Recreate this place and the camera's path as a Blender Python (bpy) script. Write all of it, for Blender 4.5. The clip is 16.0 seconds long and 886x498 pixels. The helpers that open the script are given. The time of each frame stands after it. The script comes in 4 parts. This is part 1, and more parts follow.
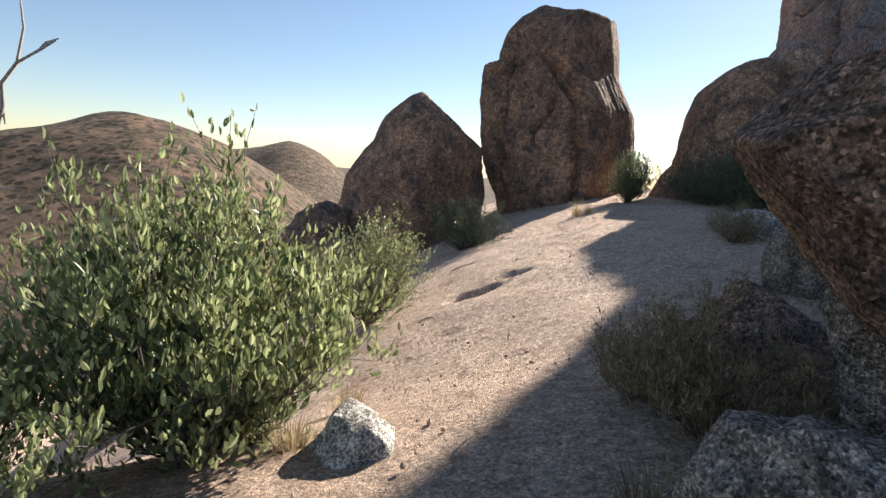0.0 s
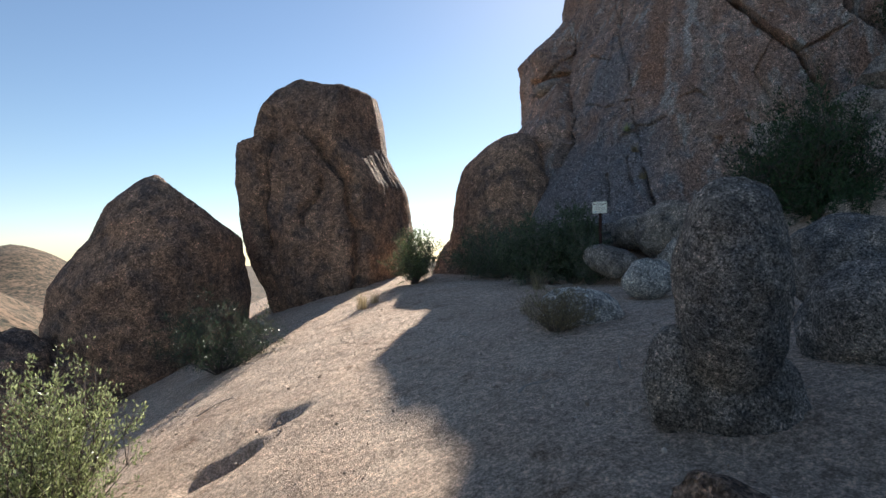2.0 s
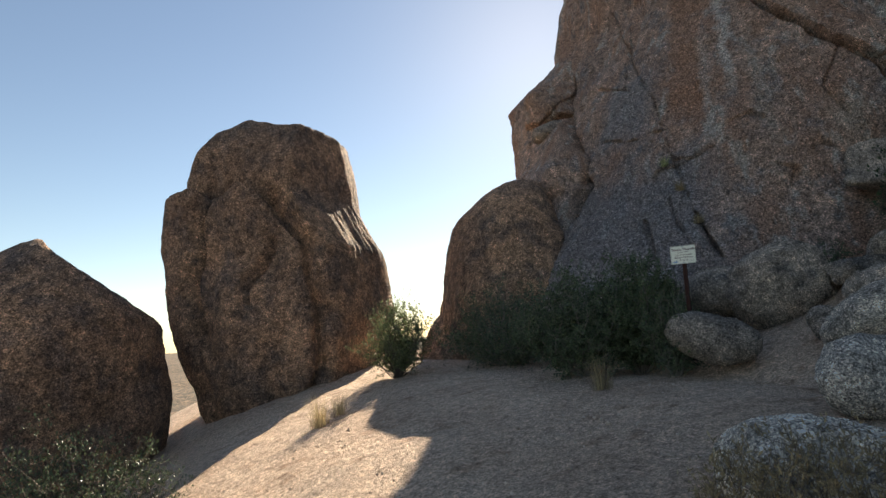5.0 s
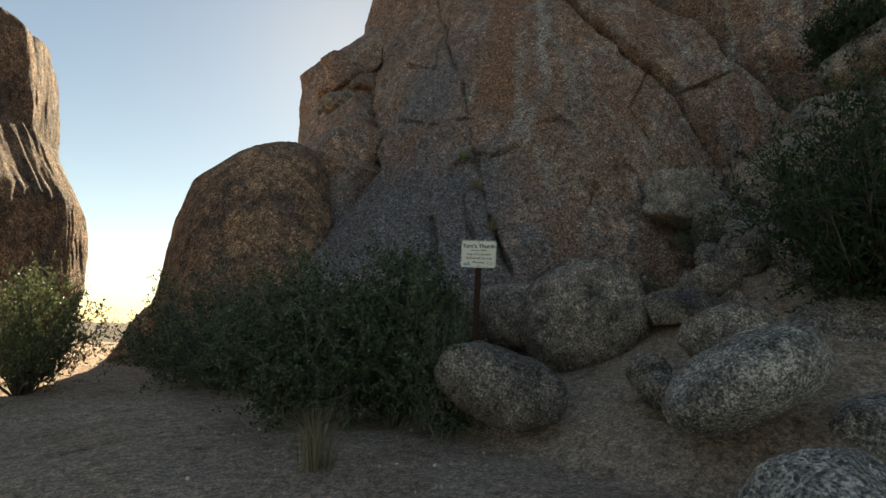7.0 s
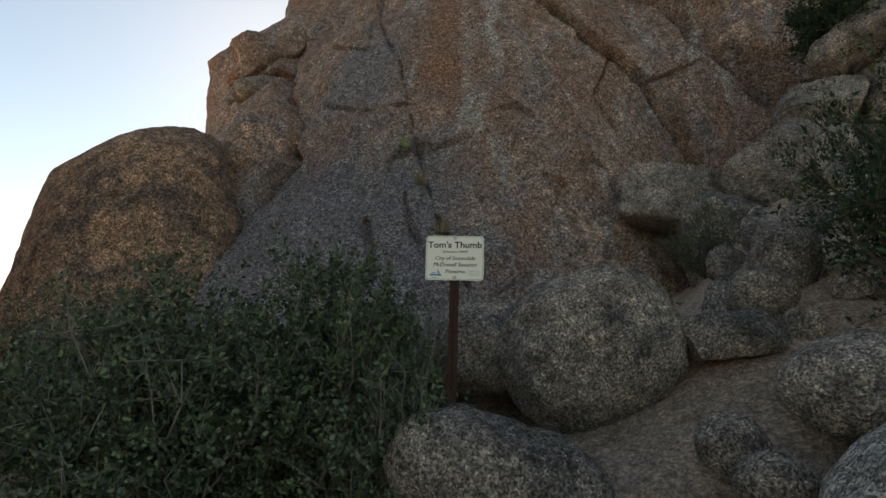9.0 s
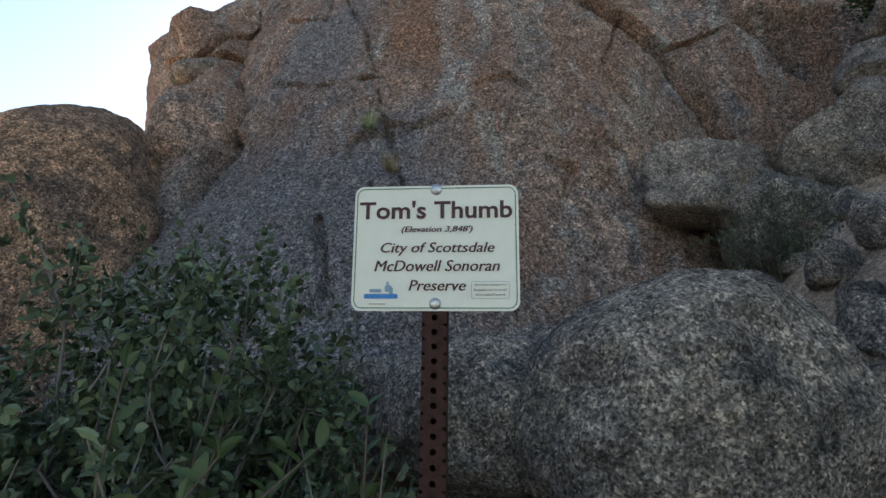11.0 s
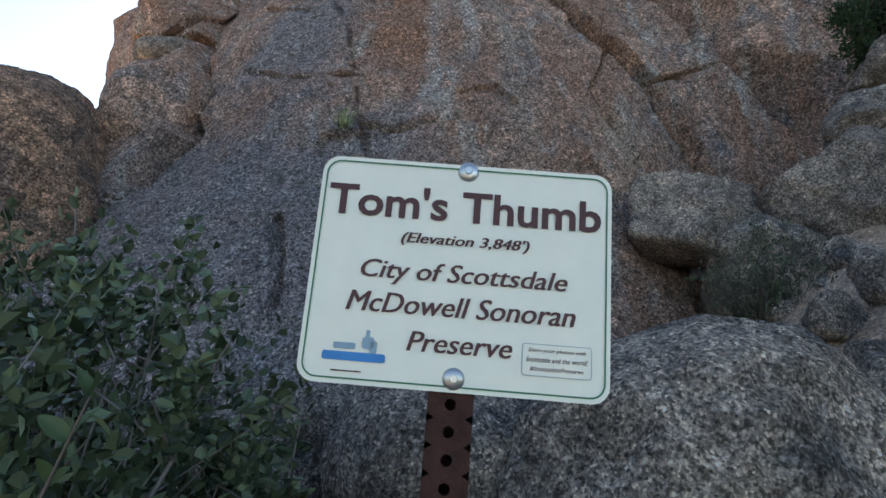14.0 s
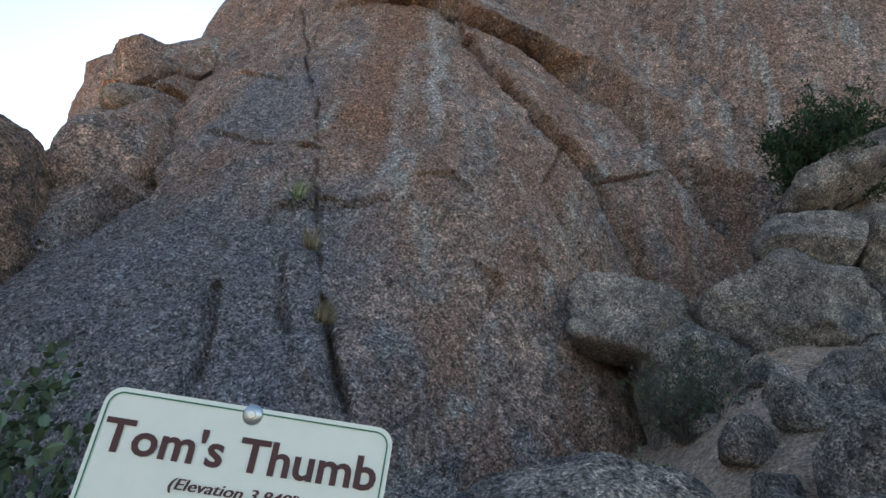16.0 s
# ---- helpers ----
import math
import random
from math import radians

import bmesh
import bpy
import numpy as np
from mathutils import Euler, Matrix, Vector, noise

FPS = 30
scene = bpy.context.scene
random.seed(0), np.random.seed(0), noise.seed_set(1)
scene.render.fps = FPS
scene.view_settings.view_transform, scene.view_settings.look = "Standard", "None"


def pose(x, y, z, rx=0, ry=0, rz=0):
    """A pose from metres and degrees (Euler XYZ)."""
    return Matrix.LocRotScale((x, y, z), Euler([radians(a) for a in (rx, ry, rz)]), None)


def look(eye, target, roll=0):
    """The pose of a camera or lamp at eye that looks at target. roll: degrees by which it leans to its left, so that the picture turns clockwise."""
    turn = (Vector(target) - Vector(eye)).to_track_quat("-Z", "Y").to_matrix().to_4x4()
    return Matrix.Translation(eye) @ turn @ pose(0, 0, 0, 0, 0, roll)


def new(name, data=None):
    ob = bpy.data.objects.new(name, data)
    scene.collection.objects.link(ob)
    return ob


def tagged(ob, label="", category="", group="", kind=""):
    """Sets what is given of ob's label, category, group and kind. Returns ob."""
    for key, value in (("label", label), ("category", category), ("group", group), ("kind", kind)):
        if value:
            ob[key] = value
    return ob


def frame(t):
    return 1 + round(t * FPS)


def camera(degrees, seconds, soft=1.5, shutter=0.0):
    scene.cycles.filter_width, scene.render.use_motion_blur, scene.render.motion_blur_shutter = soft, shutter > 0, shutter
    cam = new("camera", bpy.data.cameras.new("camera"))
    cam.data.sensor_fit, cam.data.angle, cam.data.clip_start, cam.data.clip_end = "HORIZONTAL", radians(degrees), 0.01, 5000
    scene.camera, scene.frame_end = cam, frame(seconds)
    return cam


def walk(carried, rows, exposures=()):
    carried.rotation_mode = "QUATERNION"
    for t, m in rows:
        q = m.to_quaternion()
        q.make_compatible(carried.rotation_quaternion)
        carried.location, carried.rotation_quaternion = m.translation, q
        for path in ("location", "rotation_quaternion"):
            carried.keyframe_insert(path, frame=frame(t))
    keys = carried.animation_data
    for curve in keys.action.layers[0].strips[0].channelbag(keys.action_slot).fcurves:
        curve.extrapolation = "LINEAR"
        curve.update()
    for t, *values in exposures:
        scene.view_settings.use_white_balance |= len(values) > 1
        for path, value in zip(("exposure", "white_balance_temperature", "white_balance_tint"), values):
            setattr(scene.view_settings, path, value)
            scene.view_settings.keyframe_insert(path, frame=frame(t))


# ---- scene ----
cam = camera(79.0, 16.0)
PATH = [
    (0, (0.225, -3.246, 1.765), (0.074, -1.274, 1.468), 4.1),
    (0.5, (0.137, -2.616, 1.839), (0.146, -0.625, 1.654), 3.1),
    (1, (0.319, -1.93, 1.904), (0.44, 0.056, 1.706), 1.3),
    (1.5, (0.526, -1.296, 1.977), (0.852, 0.675, 1.915), 0.0),
    (2, (0.615, -0.828, 1.929), (1.232, 1.074, 1.95), -1.2),
    (2.2, (0.764, -0.646, 1.892), (1.429, 1.24, 1.905), -2.6),
    (2.5, (0.783, -0.263, 1.846), (1.442, 1.623, 1.93), -4.5),
    (3, (0.89, 0.541, 1.766), (1.444, 2.459, 1.891), -6.4),
    (3.2, (0.934, 0.852, 1.744), (1.399, 2.793, 1.862), -7.3),
    (5.3, (1.884, 3.449, 2.063), (2.699, 5.248, 2.384), -0.8),
    (5.5, (2.133, 3.754, 2.071), (3.049, 5.504, 2.378), 1.3),
    (6, (2.739, 4.392, 2.016), (3.853, 6.029, 2.298), 3.9),
    (6.5, (3.231, 4.915, 2.079), (4.462, 6.468, 2.353), 3.0),
    (7, (3.619, 5.328, 2.155), (4.966, 6.775, 2.452), 2.6),
    (7.5, (3.89, 5.677, 2.219), (5.326, 7.024, 2.568), 3.8),
    (8, (4.205, 6.051, 2.287), (5.67, 7.362, 2.653), 3.5),
    (8.5, (4.44, 6.409, 2.373), (5.936, 7.678, 2.764), 3.7),
    (9, (4.777, 6.753, 2.355), (6.297, 8.002, 2.712), 1.0),
    (9.2, (4.943, 6.886, 2.391), (6.479, 8.115, 2.75), 1.0),
    (11.3, (6.295, 7.964, 2.641), (7.853, 9.146, 3.057), -0.4),
    (11.5, (6.333, 8.012, 2.665), (7.89, 9.19, 3.098), -0.2),
    (12, (6.45, 8.132, 2.7), (8.032, 9.261, 3.171), -0.0),
    (12.5, (6.513, 8.175, 2.696), (8.137, 9.253, 3.144), 0.6),
    (13, (6.512, 8.181, 2.698), (8.139, 9.253, 3.149), 0.8),
    (13.5, (6.509, 8.186, 2.698), (8.138, 9.255, 3.147), 1.7),
    (14, (6.502, 8.189, 2.711), (8.13, 9.258, 3.167), 3.9),
    (14.5, (6.501, 8.187, 2.735), (8.122, 9.254, 3.221), 5.4),
    (15, (6.502, 8.172, 2.796), (8.114, 9.23, 3.326), 6.1),
    (15.5, (6.51, 8.101, 2.878), (8.12, 9.11, 3.503), 6.4),
    (16, (6.522, 8.012, 2.912), (8.149, 8.942, 3.611), 8.1),
]
walk(cam, [(t, look(eye, target, roll)) for t, eye, target, roll in PATH],
     exposures=[(0, 1.2, 6500, 12), (1.5, 1.15, 6400, 11), (3.0, 1.1, 6300, 6), (5.4, 1.38, 7900, 10), (6.0, 1.12, 8300, 4), (8.5, 1.55, 9400, 9), (9.2, 1.7, 9200, 9), (11.5, 2.3, 7200, 9), (13.0, 2.4, 6900, 10), (16.0, 2.4, 7000, 10)])

# ---- light ----
SUN_AZ, SUN_EL = 33.0, 29.05
sun_way = Vector((math.sin(radians(SUN_AZ)) * math.cos(radians(SUN_EL)), math.cos(radians(SUN_AZ)) * math.cos(radians(SUN_EL)), math.sin(radians(SUN_EL))))
world = bpy.data.worlds.new("sky")
scene.world = world
world.use_nodes = True
wn = world.node_tree.nodes
sky = wn.new("ShaderNodeTexSky")
sky.sky_type, sky.sun_disc = "NISHITA", False
sky.sun_elevation, sky.sun_rotation = radians(SUN_EL), radians(SUN_AZ)
sky.altitude, sky.air_density, sky.dust_density, sky.ozone_density = 1170, 1.1, 0.3, 1.6
world.node_tree.links.new(sky.outputs[0], wn["Background"].inputs[0])
wn["Background"].inputs[1].default_value = 0.062
sun = new("sun", bpy.data.lights.new("sun", "SUN"))
sun.data.energy, sun.data.angle, sun.data.color = 5.0, radians(0.53), (1.0, 0.93, 0.82)
sun.matrix_world = look(sun_way * 40, (0, 0, 0))


# ---- materials ----
def mat(name):
    m = bpy.data.materials.new(name)
    m.use_nodes = True
    b = m.node_tree.nodes["Principled BSDF"]
    b.inputs["Specular IOR Level"].default_value = 0.3
    return m, m.node_tree, b


def node(nt, kind, **values):
    n = nt.nodes.new("ShaderNode" + kind)
    for k, v in values.items():
        n.inputs[k.replace("_", " ")].default_value = v
    return n


def coords(nt, own=False):
    return nt.nodes.new("ShaderNodeTexCoord").outputs["Object"] if own else nt.nodes.new("ShaderNodeNewGeometry").outputs["Position"]


def noise_tex(nt, vec, scale, detail=4.0, rough=0.55):
    n = node(nt, "TexNoise", Scale=scale, Detail=detail, Roughness=rough)
    nt.links.new(vec, n.inputs["Vector"])
    return n.outputs["Fac"]


def ramp(nt, fac, stops):
    n = nt.nodes.new("ShaderNodeValToRGB")
    el = n.color_ramp.elements
    while len(el) < len(stops):
        el.new(0.5)
    for e, (p, c) in zip(el, stops):
        e.position, e.color = p, (*c, 1) if len(c) == 3 else c
    nt.links.new(fac, n.inputs[0])
    return n.outputs[0]


def mix(nt, fac, a, b, mode="MIX"):
    n = nt.nodes.new("ShaderNodeMix")
    n.data_type, n.blend_type = "RGBA", mode
    for sock, v in ((n.inputs[0], fac), (n.inputs[6], a), (n.inputs[7], b)):
        if isinstance(v, (int, float)):
            sock.default_value = v
        elif isinstance(v, tuple):
            sock.default_value = (*v, 1)
        else:
            nt.links.new(v, sock)
    return n.outputs[2]


def bump(nt, height, strength, distance, after=None):
    n = node(nt, "Bump", Strength=strength, Distance=distance)
    nt.links.new(height, n.inputs["Height"])
    if after:
        nt.links.new(after, n.inputs["Normal"])
    return n.outputs[0]


def granite(name, light, dark, stain, speckle=60.0, stain_at=(0.45, 0.62), streaks=None, pale=(0.5, 0.47, 0.43), zones=None):
    """Weathered coarse granite: two tones, rust or lichen stains, crystal speckle and a rough skin."""
    m, nt, b = mat(name)
    p = coords(nt)
    big = ramp(nt, noise_tex(nt, p, 0.55, 5, 0.6), [(0.41, dark), (0.59, light)])
    st = ramp(nt, noise_tex(nt, p, 1.7, 6, 0.65), [(stain_at[0], (0, 0, 0)), (stain_at[1], (1, 1, 1))])
    col = mix(nt, st, big, stain)
    patch = ramp(nt, noise_tex(nt, p, 5.0, 12, 0.82), [(0.39, (0.36, 0.35, 0.35)), (0.5, (1, 1, 1)), (0.63, (1.8, 1.76, 1.72))])
    col = mix(nt, 0.8, col, patch, "MULTIPLY")
    if streaks:
        mp = node(nt, "Mapping", Scale=(1.3, 1.3, 0.10))
        nt.links.new(p, mp.inputs[0])
        sf = ramp(nt, noise_tex(nt, mp.outputs[0], 1.0, 6, 0.7), [(0.46, (0, 0, 0)), (0.60, (1, 1, 1))])
        col = mix(nt, sf, col, streaks)
        sf2 = ramp(nt, noise_tex(nt, mp.outputs[0], 2.3, 5, 0.6), [(0.56, (0, 0, 0)), (0.66, (0.85, 0.85, 0.85))])
        col = mix(nt, sf2, col, pale)
    if zones:
        col = zones(nt, p, col)
    chip = node(nt, "TexVoronoi", Scale=speckle * 0.3)
    nt.links.new(p, chip.inputs["Vector"])
    ch = ramp(nt, chip.outputs["Color"], [(0.15, (0.42, 0.41, 0.40)), (0.4, (0.9, 0.9, 0.9)), (0.65, (1.05, 1.05, 1.04)), (0.9, (1.75, 1.72, 1.68))])
    col = mix(nt, 0.5, col, ch, "MULTIPLY")
    crisp = ramp(nt, noise_tex(nt, p, speckle * 0.5, 5, 0.78), [(0.41, (0.24, 0.235, 0.23)), (0.5, (1, 1, 1)), (0.59, (1.8, 1.77, 1.73))])
    col = mix(nt, 0.6, col, crisp, "MULTIPLY")
    v = node(nt, "TexVoronoi", Scale=speckle)
    nt.links.new(p, v.inputs["Vector"])
    sp = ramp(nt, v.outputs["Color"], [(0.2, (0.22, 0.21, 0.2)), (0.45, (0.9, 0.9, 0.9)), (0.7, (1.1, 1.1, 1.1)), (0.92, (2.2, 2.15, 2.1))])
    col = mix(nt, 0.8, col, sp, "MULTIPLY")
    nt.links.new(col, b.inputs["Base Color"])
    b.inputs["Roughness"].default_value = 0.88
    n1 = bump(nt, noise_tex(nt, p, 4.0, 13, 0.8), 1.0, 0.11)
    vf = node(nt, "TexVoronoi", Scale=6.5)
    nt.links.new(p, vf.inputs["Vector"])
    n1 = bump(nt, vf.outputs["Distance"], 0.6, 0.05, n1)
    n1 = bump(nt, chip.outputs["Distance"], 0.7, 1.2 / speckle, n1)
    n2 = bump(nt, v.outputs["Distance"], 1.0, 0.9 / speckle, n1)
    nt.links.new(n2, b.inputs["Normal"])
    return m


def maths(nt, op, a, b=0.0, c=0.0):
    n = nt.nodes.new("ShaderNodeMath")
    n.operation = op
    for sock, v in zip(n.inputs, (a, b, c)):
        if isinstance(v, (int, float)):
            sock.default_value = v
        else:
            nt.links.new(v, sock)
    return n.outputs[0]


def dome_stains(nt, p, col):
    """Mineral stains of the dome: grey lichen low on the west face, a rust-brown run under the arch, white and grey streaks."""
    sep = nt.nodes.new("ShaderNodeSeparateXYZ")
    nt.links.new(p, sep.inputs[0])
    bearing = maths(nt, "ARCTAN2", maths(nt, "SUBTRACT", 17.0, sep.outputs["Y"]), maths(nt, "SUBTRACT", 18.0, sep.outputs["X"]))
    bearing = maths(nt, "ADD", maths(nt, "MULTIPLY", bearing, 57.2958), 180.0)
    ragged = maths(nt, "SUBTRACT", noise_tex(nt, p, 1.1, 8, 0.7), 0.5)
    fine = maths(nt, "SUBTRACT", noise_tex(nt, p, 6.0, 8, 0.75), 0.5)
    z = sep.outputs["Z"]

    def band(at, half, edge, low, high):
        off = maths(nt, "ABSOLUTE", maths(nt, "SUBTRACT", maths(nt, "ADD", bearing, maths(nt, "MULTIPLY_ADD", ragged, 7.0, maths(nt, "MULTIPLY", fine, 4.0))), at))
        side = node(nt, "MapRange", From_Min=half + edge, From_Max=half - edge)
        nt.links.new(off, side.inputs[0])
        up = node(nt, "MapRange", From_Min=low - 0.5, From_Max=low + 0.5)
        nt.links.new(maths(nt, "ADD", z, maths(nt, "MULTIPLY", ragged, 2.5)), up.inputs[0])
        down = node(nt, "MapRange", From_Min=high + 0.5, From_Max=high - 0.5)
        nt.links.new(maths(nt, "ADD", z, maths(nt, "MULTIPLY", ragged, 2.5)), down.inputs[0])
        return maths(nt, "MULTIPLY", side.outputs[0], maths(nt, "MULTIPLY", up.outputs[0], down.outputs[0]))
    col = mix(nt, maths(nt, "MULTIPLY", band(206.0, 13.0, 4.0, 1.0, 5.6), 0.8), col, (0.235, 0.235, 0.255))
    col = mix(nt, maths(nt, "MULTIPLY", band(203.0, 6.0, 2.0, 6.6, 8.8), 0.8), col, (0.27, 0.26, 0.27))
    col = mix(nt, maths(nt, "MULTIPLY", band(215.5, 3.6, 1.5, 6.7, 12.5), 0.7), col, (0.39, 0.215, 0.14))
    col = mix(nt, maths(nt, "MULTIPLY", band(222.4, 0.75, 0.7, 7.2, 11.4), 0.8), col, (0.62, 0.60, 0.57))
    col = mix(nt, maths(nt, "MULTIPLY", band(219.0, 0.6, 0.6, 5.6, 9.2), 0.5), col, (0.50, 0.47, 0.44))
    col = mix(nt, maths(nt, "MULTIPLY", band(226.5, 0.6, 0.6, 5.0, 8.8), 0.45), col, (0.48, 0.42, 0.36))
    return mix(nt, maths(nt, "MULTIPLY", band(236.0, 1.6, 1.2, 5.5, 6.4), 0.6), col, (0.52, 0.47, 0.40))


def plain(name, colour, rough=0.7, metal=0.0, vary=0.25, scale=20.0, bumpy=0.0):
    m, nt, b = mat(name)
    p = coords(nt, True)
    f = ramp(nt, noise_tex(nt, p, scale, 5, 0.65), [(0.3, tuple(c * (1 - vary) for c in colour)), (0.7, tuple(min(1, c * (1 + vary)) for c in colour))])
    nt.links.new(f, b.inputs["Base Color"])
    b.inputs["Roughness"].default_value, b.inputs["Metallic"].default_value = rough, metal
    if bumpy:
        nt.links.new(bump(nt, noise_tex(nt, p, scale * 3, 4, 0.6), bumpy, 0.003), b.inputs["Normal"])
    return m


def leafy(name, a, b2, rough=0.5, trans=0.25):
    """Leaves that vary island by island, and let some light through."""
    m, nt, b = mat(name)
    g = nt.nodes.new("ShaderNodeNewGeometry")
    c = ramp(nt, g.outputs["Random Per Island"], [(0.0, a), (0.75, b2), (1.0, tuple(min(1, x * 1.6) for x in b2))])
    nt.links.new(c, b.inputs["Base Color"])
    b.inputs["Roughness"].default_value = rough
    t = nt.nodes.new("ShaderNodeBsdfTranslucent")
    nt.links.new(c, t.inputs[0])
    mx = nt.nodes.new("ShaderNodeMixShader")
    mx.inputs[0].default_value = trans
    nt.links.new(b.outputs[0], mx.inputs[1])
    nt.links.new(t.outputs[0], mx.inputs[2])
    nt.links.new(mx.outputs[0], nt.nodes["Material Output"].inputs[0])
    return m


def ground_material():
    m, nt, b = mat("decomposed_granite")
    p = coords(nt)
    near = ramp(nt, noise_tex(nt, p, 0.8, 6, 0.65), [(0.3, (0.50, 0.355, 0.26)), (0.7, (0.65, 0.50, 0.385))])
    fine = ramp(nt, noise_tex(nt, p, 11.0, 12, 0.84), [(0.39, (0.45, 0.42, 0.4)), (0.5, (1, 1, 1)), (0.62, (1.55, 1.55, 1.55))])
    crisp = ramp(nt, noise_tex(nt, p, 38.0, 5, 0.75), [(0.40, (0.45, 0.42, 0.4)), (0.5, (1, 1, 1)), (0.60, (1.5, 1.5, 1.5))])
    v = node(nt, "TexVoronoi", Scale=95.0)
    nt.links.new(p, v.inputs["Vector"])
    grit = ramp(nt, v.outputs["Color"], [(0.1, (0.55, 0.5, 0.48)), (0.5, (1, 1, 1)), (0.95, (1.45, 1.42, 1.4))])
    col = mix(nt, 0.8, near, fine, "MULTIPLY")
    col = mix(nt, 0.6, col, grit, "MULTIPLY")
    col = mix(nt, 0.7, col, crisp, "MULTIPLY")
    litter = ramp(nt, noise_tex(nt, p, 2.1, 8, 0.7), [(0.56, (1, 1, 1)), (0.68, (0.55, 0.45, 0.38))])
    col = mix(nt, 0.8, col, litter, "MULTIPLY")
    # scrub on the far slopes
    far = ramp(nt, noise_tex(nt, p, 0.09, 14, 0.85), [(0.43, (0.03, 0.028, 0.017)), (0.5, (0.10, 0.068, 0.042)), (0.60, (0.21, 0.135, 0.09))])
    va = node(nt, "TexVoronoi", Scale=0.24)
    nt.links.new(p, va.inputs["Vector"])
    dots = ramp(nt, va.outputs["Distance"], [(0.30, (0.16, 0.19, 0.11)), (0.42, (1.15, 1.12, 1.1))])
    far = mix(nt, 0.85, far, dots, "MULTIPLY")
    ln = nt.nodes.new("ShaderNodeVectorMath")
    ln.operation = "LENGTH"
    nt.links.new(p, ln.inputs[0])
    mr = node(nt, "MapRange", From_Min=24.0, From_Max=45.0)
    nt.links.new(ln.outputs["Value"], mr.inputs[0])
    col = mix(nt, mr.outputs[0], col, far)
    nt.links.new(col, b.inputs["Base Color"])
    b.inputs["Roughness"].default_value = 0.95
    n1 = bump(nt, noise_tex(nt, p, 7.0, 13, 0.8), 1.0, 0.06)
    n2 = bump(nt, v.outputs["Distance"], 0.6, 0.008, n1)
    nt.links.new(n2, b.inputs["Normal"])
    return m


GROUND = ground_material()
RUST = granite("rust_granite", (0.52, 0.325, 0.215), (0.32, 0.205, 0.145), (0.20, 0.145, 0.12), 60)
CLIFF = granite("cliff_granite", (0.53, 0.37, 0.29), (0.345, 0.255, 0.215), (0.27, 0.25, 0.25), 55, (0.50, 0.64), streaks=(0.40, 0.25, 0.185), zones=dome_stains)
GREY = granite("grey_granite", (0.46, 0.39, 0.33), (0.30, 0.26, 0.23), (0.17, 0.165, 0.165), 100, (0.52, 0.66))
PALE = granite("pale_granite", (0.70, 0.65, 0.585), (0.55, 0.50, 0.45), (0.33, 0.29, 0.26), 90, (0.5, 0.7))
WHITE = granite("chalky_quartz", (0.80, 0.76, 0.70), (0.62, 0.57, 0.51), (0.48, 0.42, 0.36), 90, (0.55, 0.75))
BARK = plain("grey_bark", (0.115, 0.092, 0.078), 0.9, bumpy=0.5)
GREYBARK = plain("pale_bark", (0.20, 0.18, 0.165), 0.9, bumpy=0.5)
DRYWOOD = plain("bleached_wood", (0.36, 0.31, 0.26), 0.9, bumpy=0.4)
# Pale grey-green, brightened so that sunlit leaf highlights are part of the colour.
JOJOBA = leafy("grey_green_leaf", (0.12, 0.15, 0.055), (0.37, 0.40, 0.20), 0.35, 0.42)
# Leaves darkened in their colour for bushes that stand in shade.
SHADELEAF = leafy("shaded_olive_leaf", (0.018, 0.034, 0.015), (0.105, 0.14, 0.078), 0.38, 0.12)
# Lighter copy of the olive leaf, with sunlight put into its tones.
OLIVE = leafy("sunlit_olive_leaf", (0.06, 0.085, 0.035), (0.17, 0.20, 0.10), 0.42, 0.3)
DARKLEAF = leafy("dark_green_leaf", (0.014, 0.034, 0.013), (0.034, 0.07, 0.025), 0.5, 0.12)
STRAW = leafy("dry_straw", (0.30, 0.22, 0.12), (0.50, 0.40, 0.24), 0.7)
# Copy of the straw with shade put into its colour, for unlit spots.
STRAWDARK = leafy("shaded_straw", (0.17, 0.13, 0.08), (0.30, 0.24, 0.14), 0.7)
PEBBLE = leafy("pebble_stone", (0.30, 0.22, 0.165), (0.50, 0.40, 0.32), 0.9, 0.0)
BIGLEAF = leafy("oval_leaf", (0.035, 0.065, 0.025), (0.075, 0.115, 0.05), 0.5, 0.15)
RUSTSTEEL = plain("rusted_steel", (0.05, 0.022, 0.018), 0.75, 0.3, 0.35, 60, 0.5)
ZINC = plain("zinc_bolt", (0.45, 0.47, 0.48), 0.35, 0.9)
PLATE = plain("painted_aluminium", (0.74, 0.76, 0.68), 0.45, 0.0, 0.03, 30)
GREEN = plain("green_line", (0.03, 0.16, 0.09), 0.5)
BROWN = plain("brown_lettering", (0.075, 0.03, 0.032), 0.5, vary=0.1)
BLUE = plain("blue_mark", (0.03, 0.20, 0.50), 0.5, vary=0.1)
SLATE = plain("grey_blue_mark", (0.22, 0.33, 0.42), 0.5, vary=0.1)


# ---- building helpers ----
def smooth(a, b, x):
    k = np.clip((x - a) / (b - a), 0, 1)
    return k * k * (3 - 2 * k)


def mesh_object(name, verts, faces, material, parent=None, label="", soft=True):
    me = bpy.data.meshes.new(name)
    me.from_pydata([tuple(v) for v in verts], [], [tuple(f) for f in faces])
    me.materials.append(material)
    if soft:
        me.polygons.foreach_set("use_smooth", [True] * len(me.polygons))
    me.update()
    ob = new(name, me)
    if parent:
        ob.parent = parent
    if label:
        ob["label"] = label
    return ob


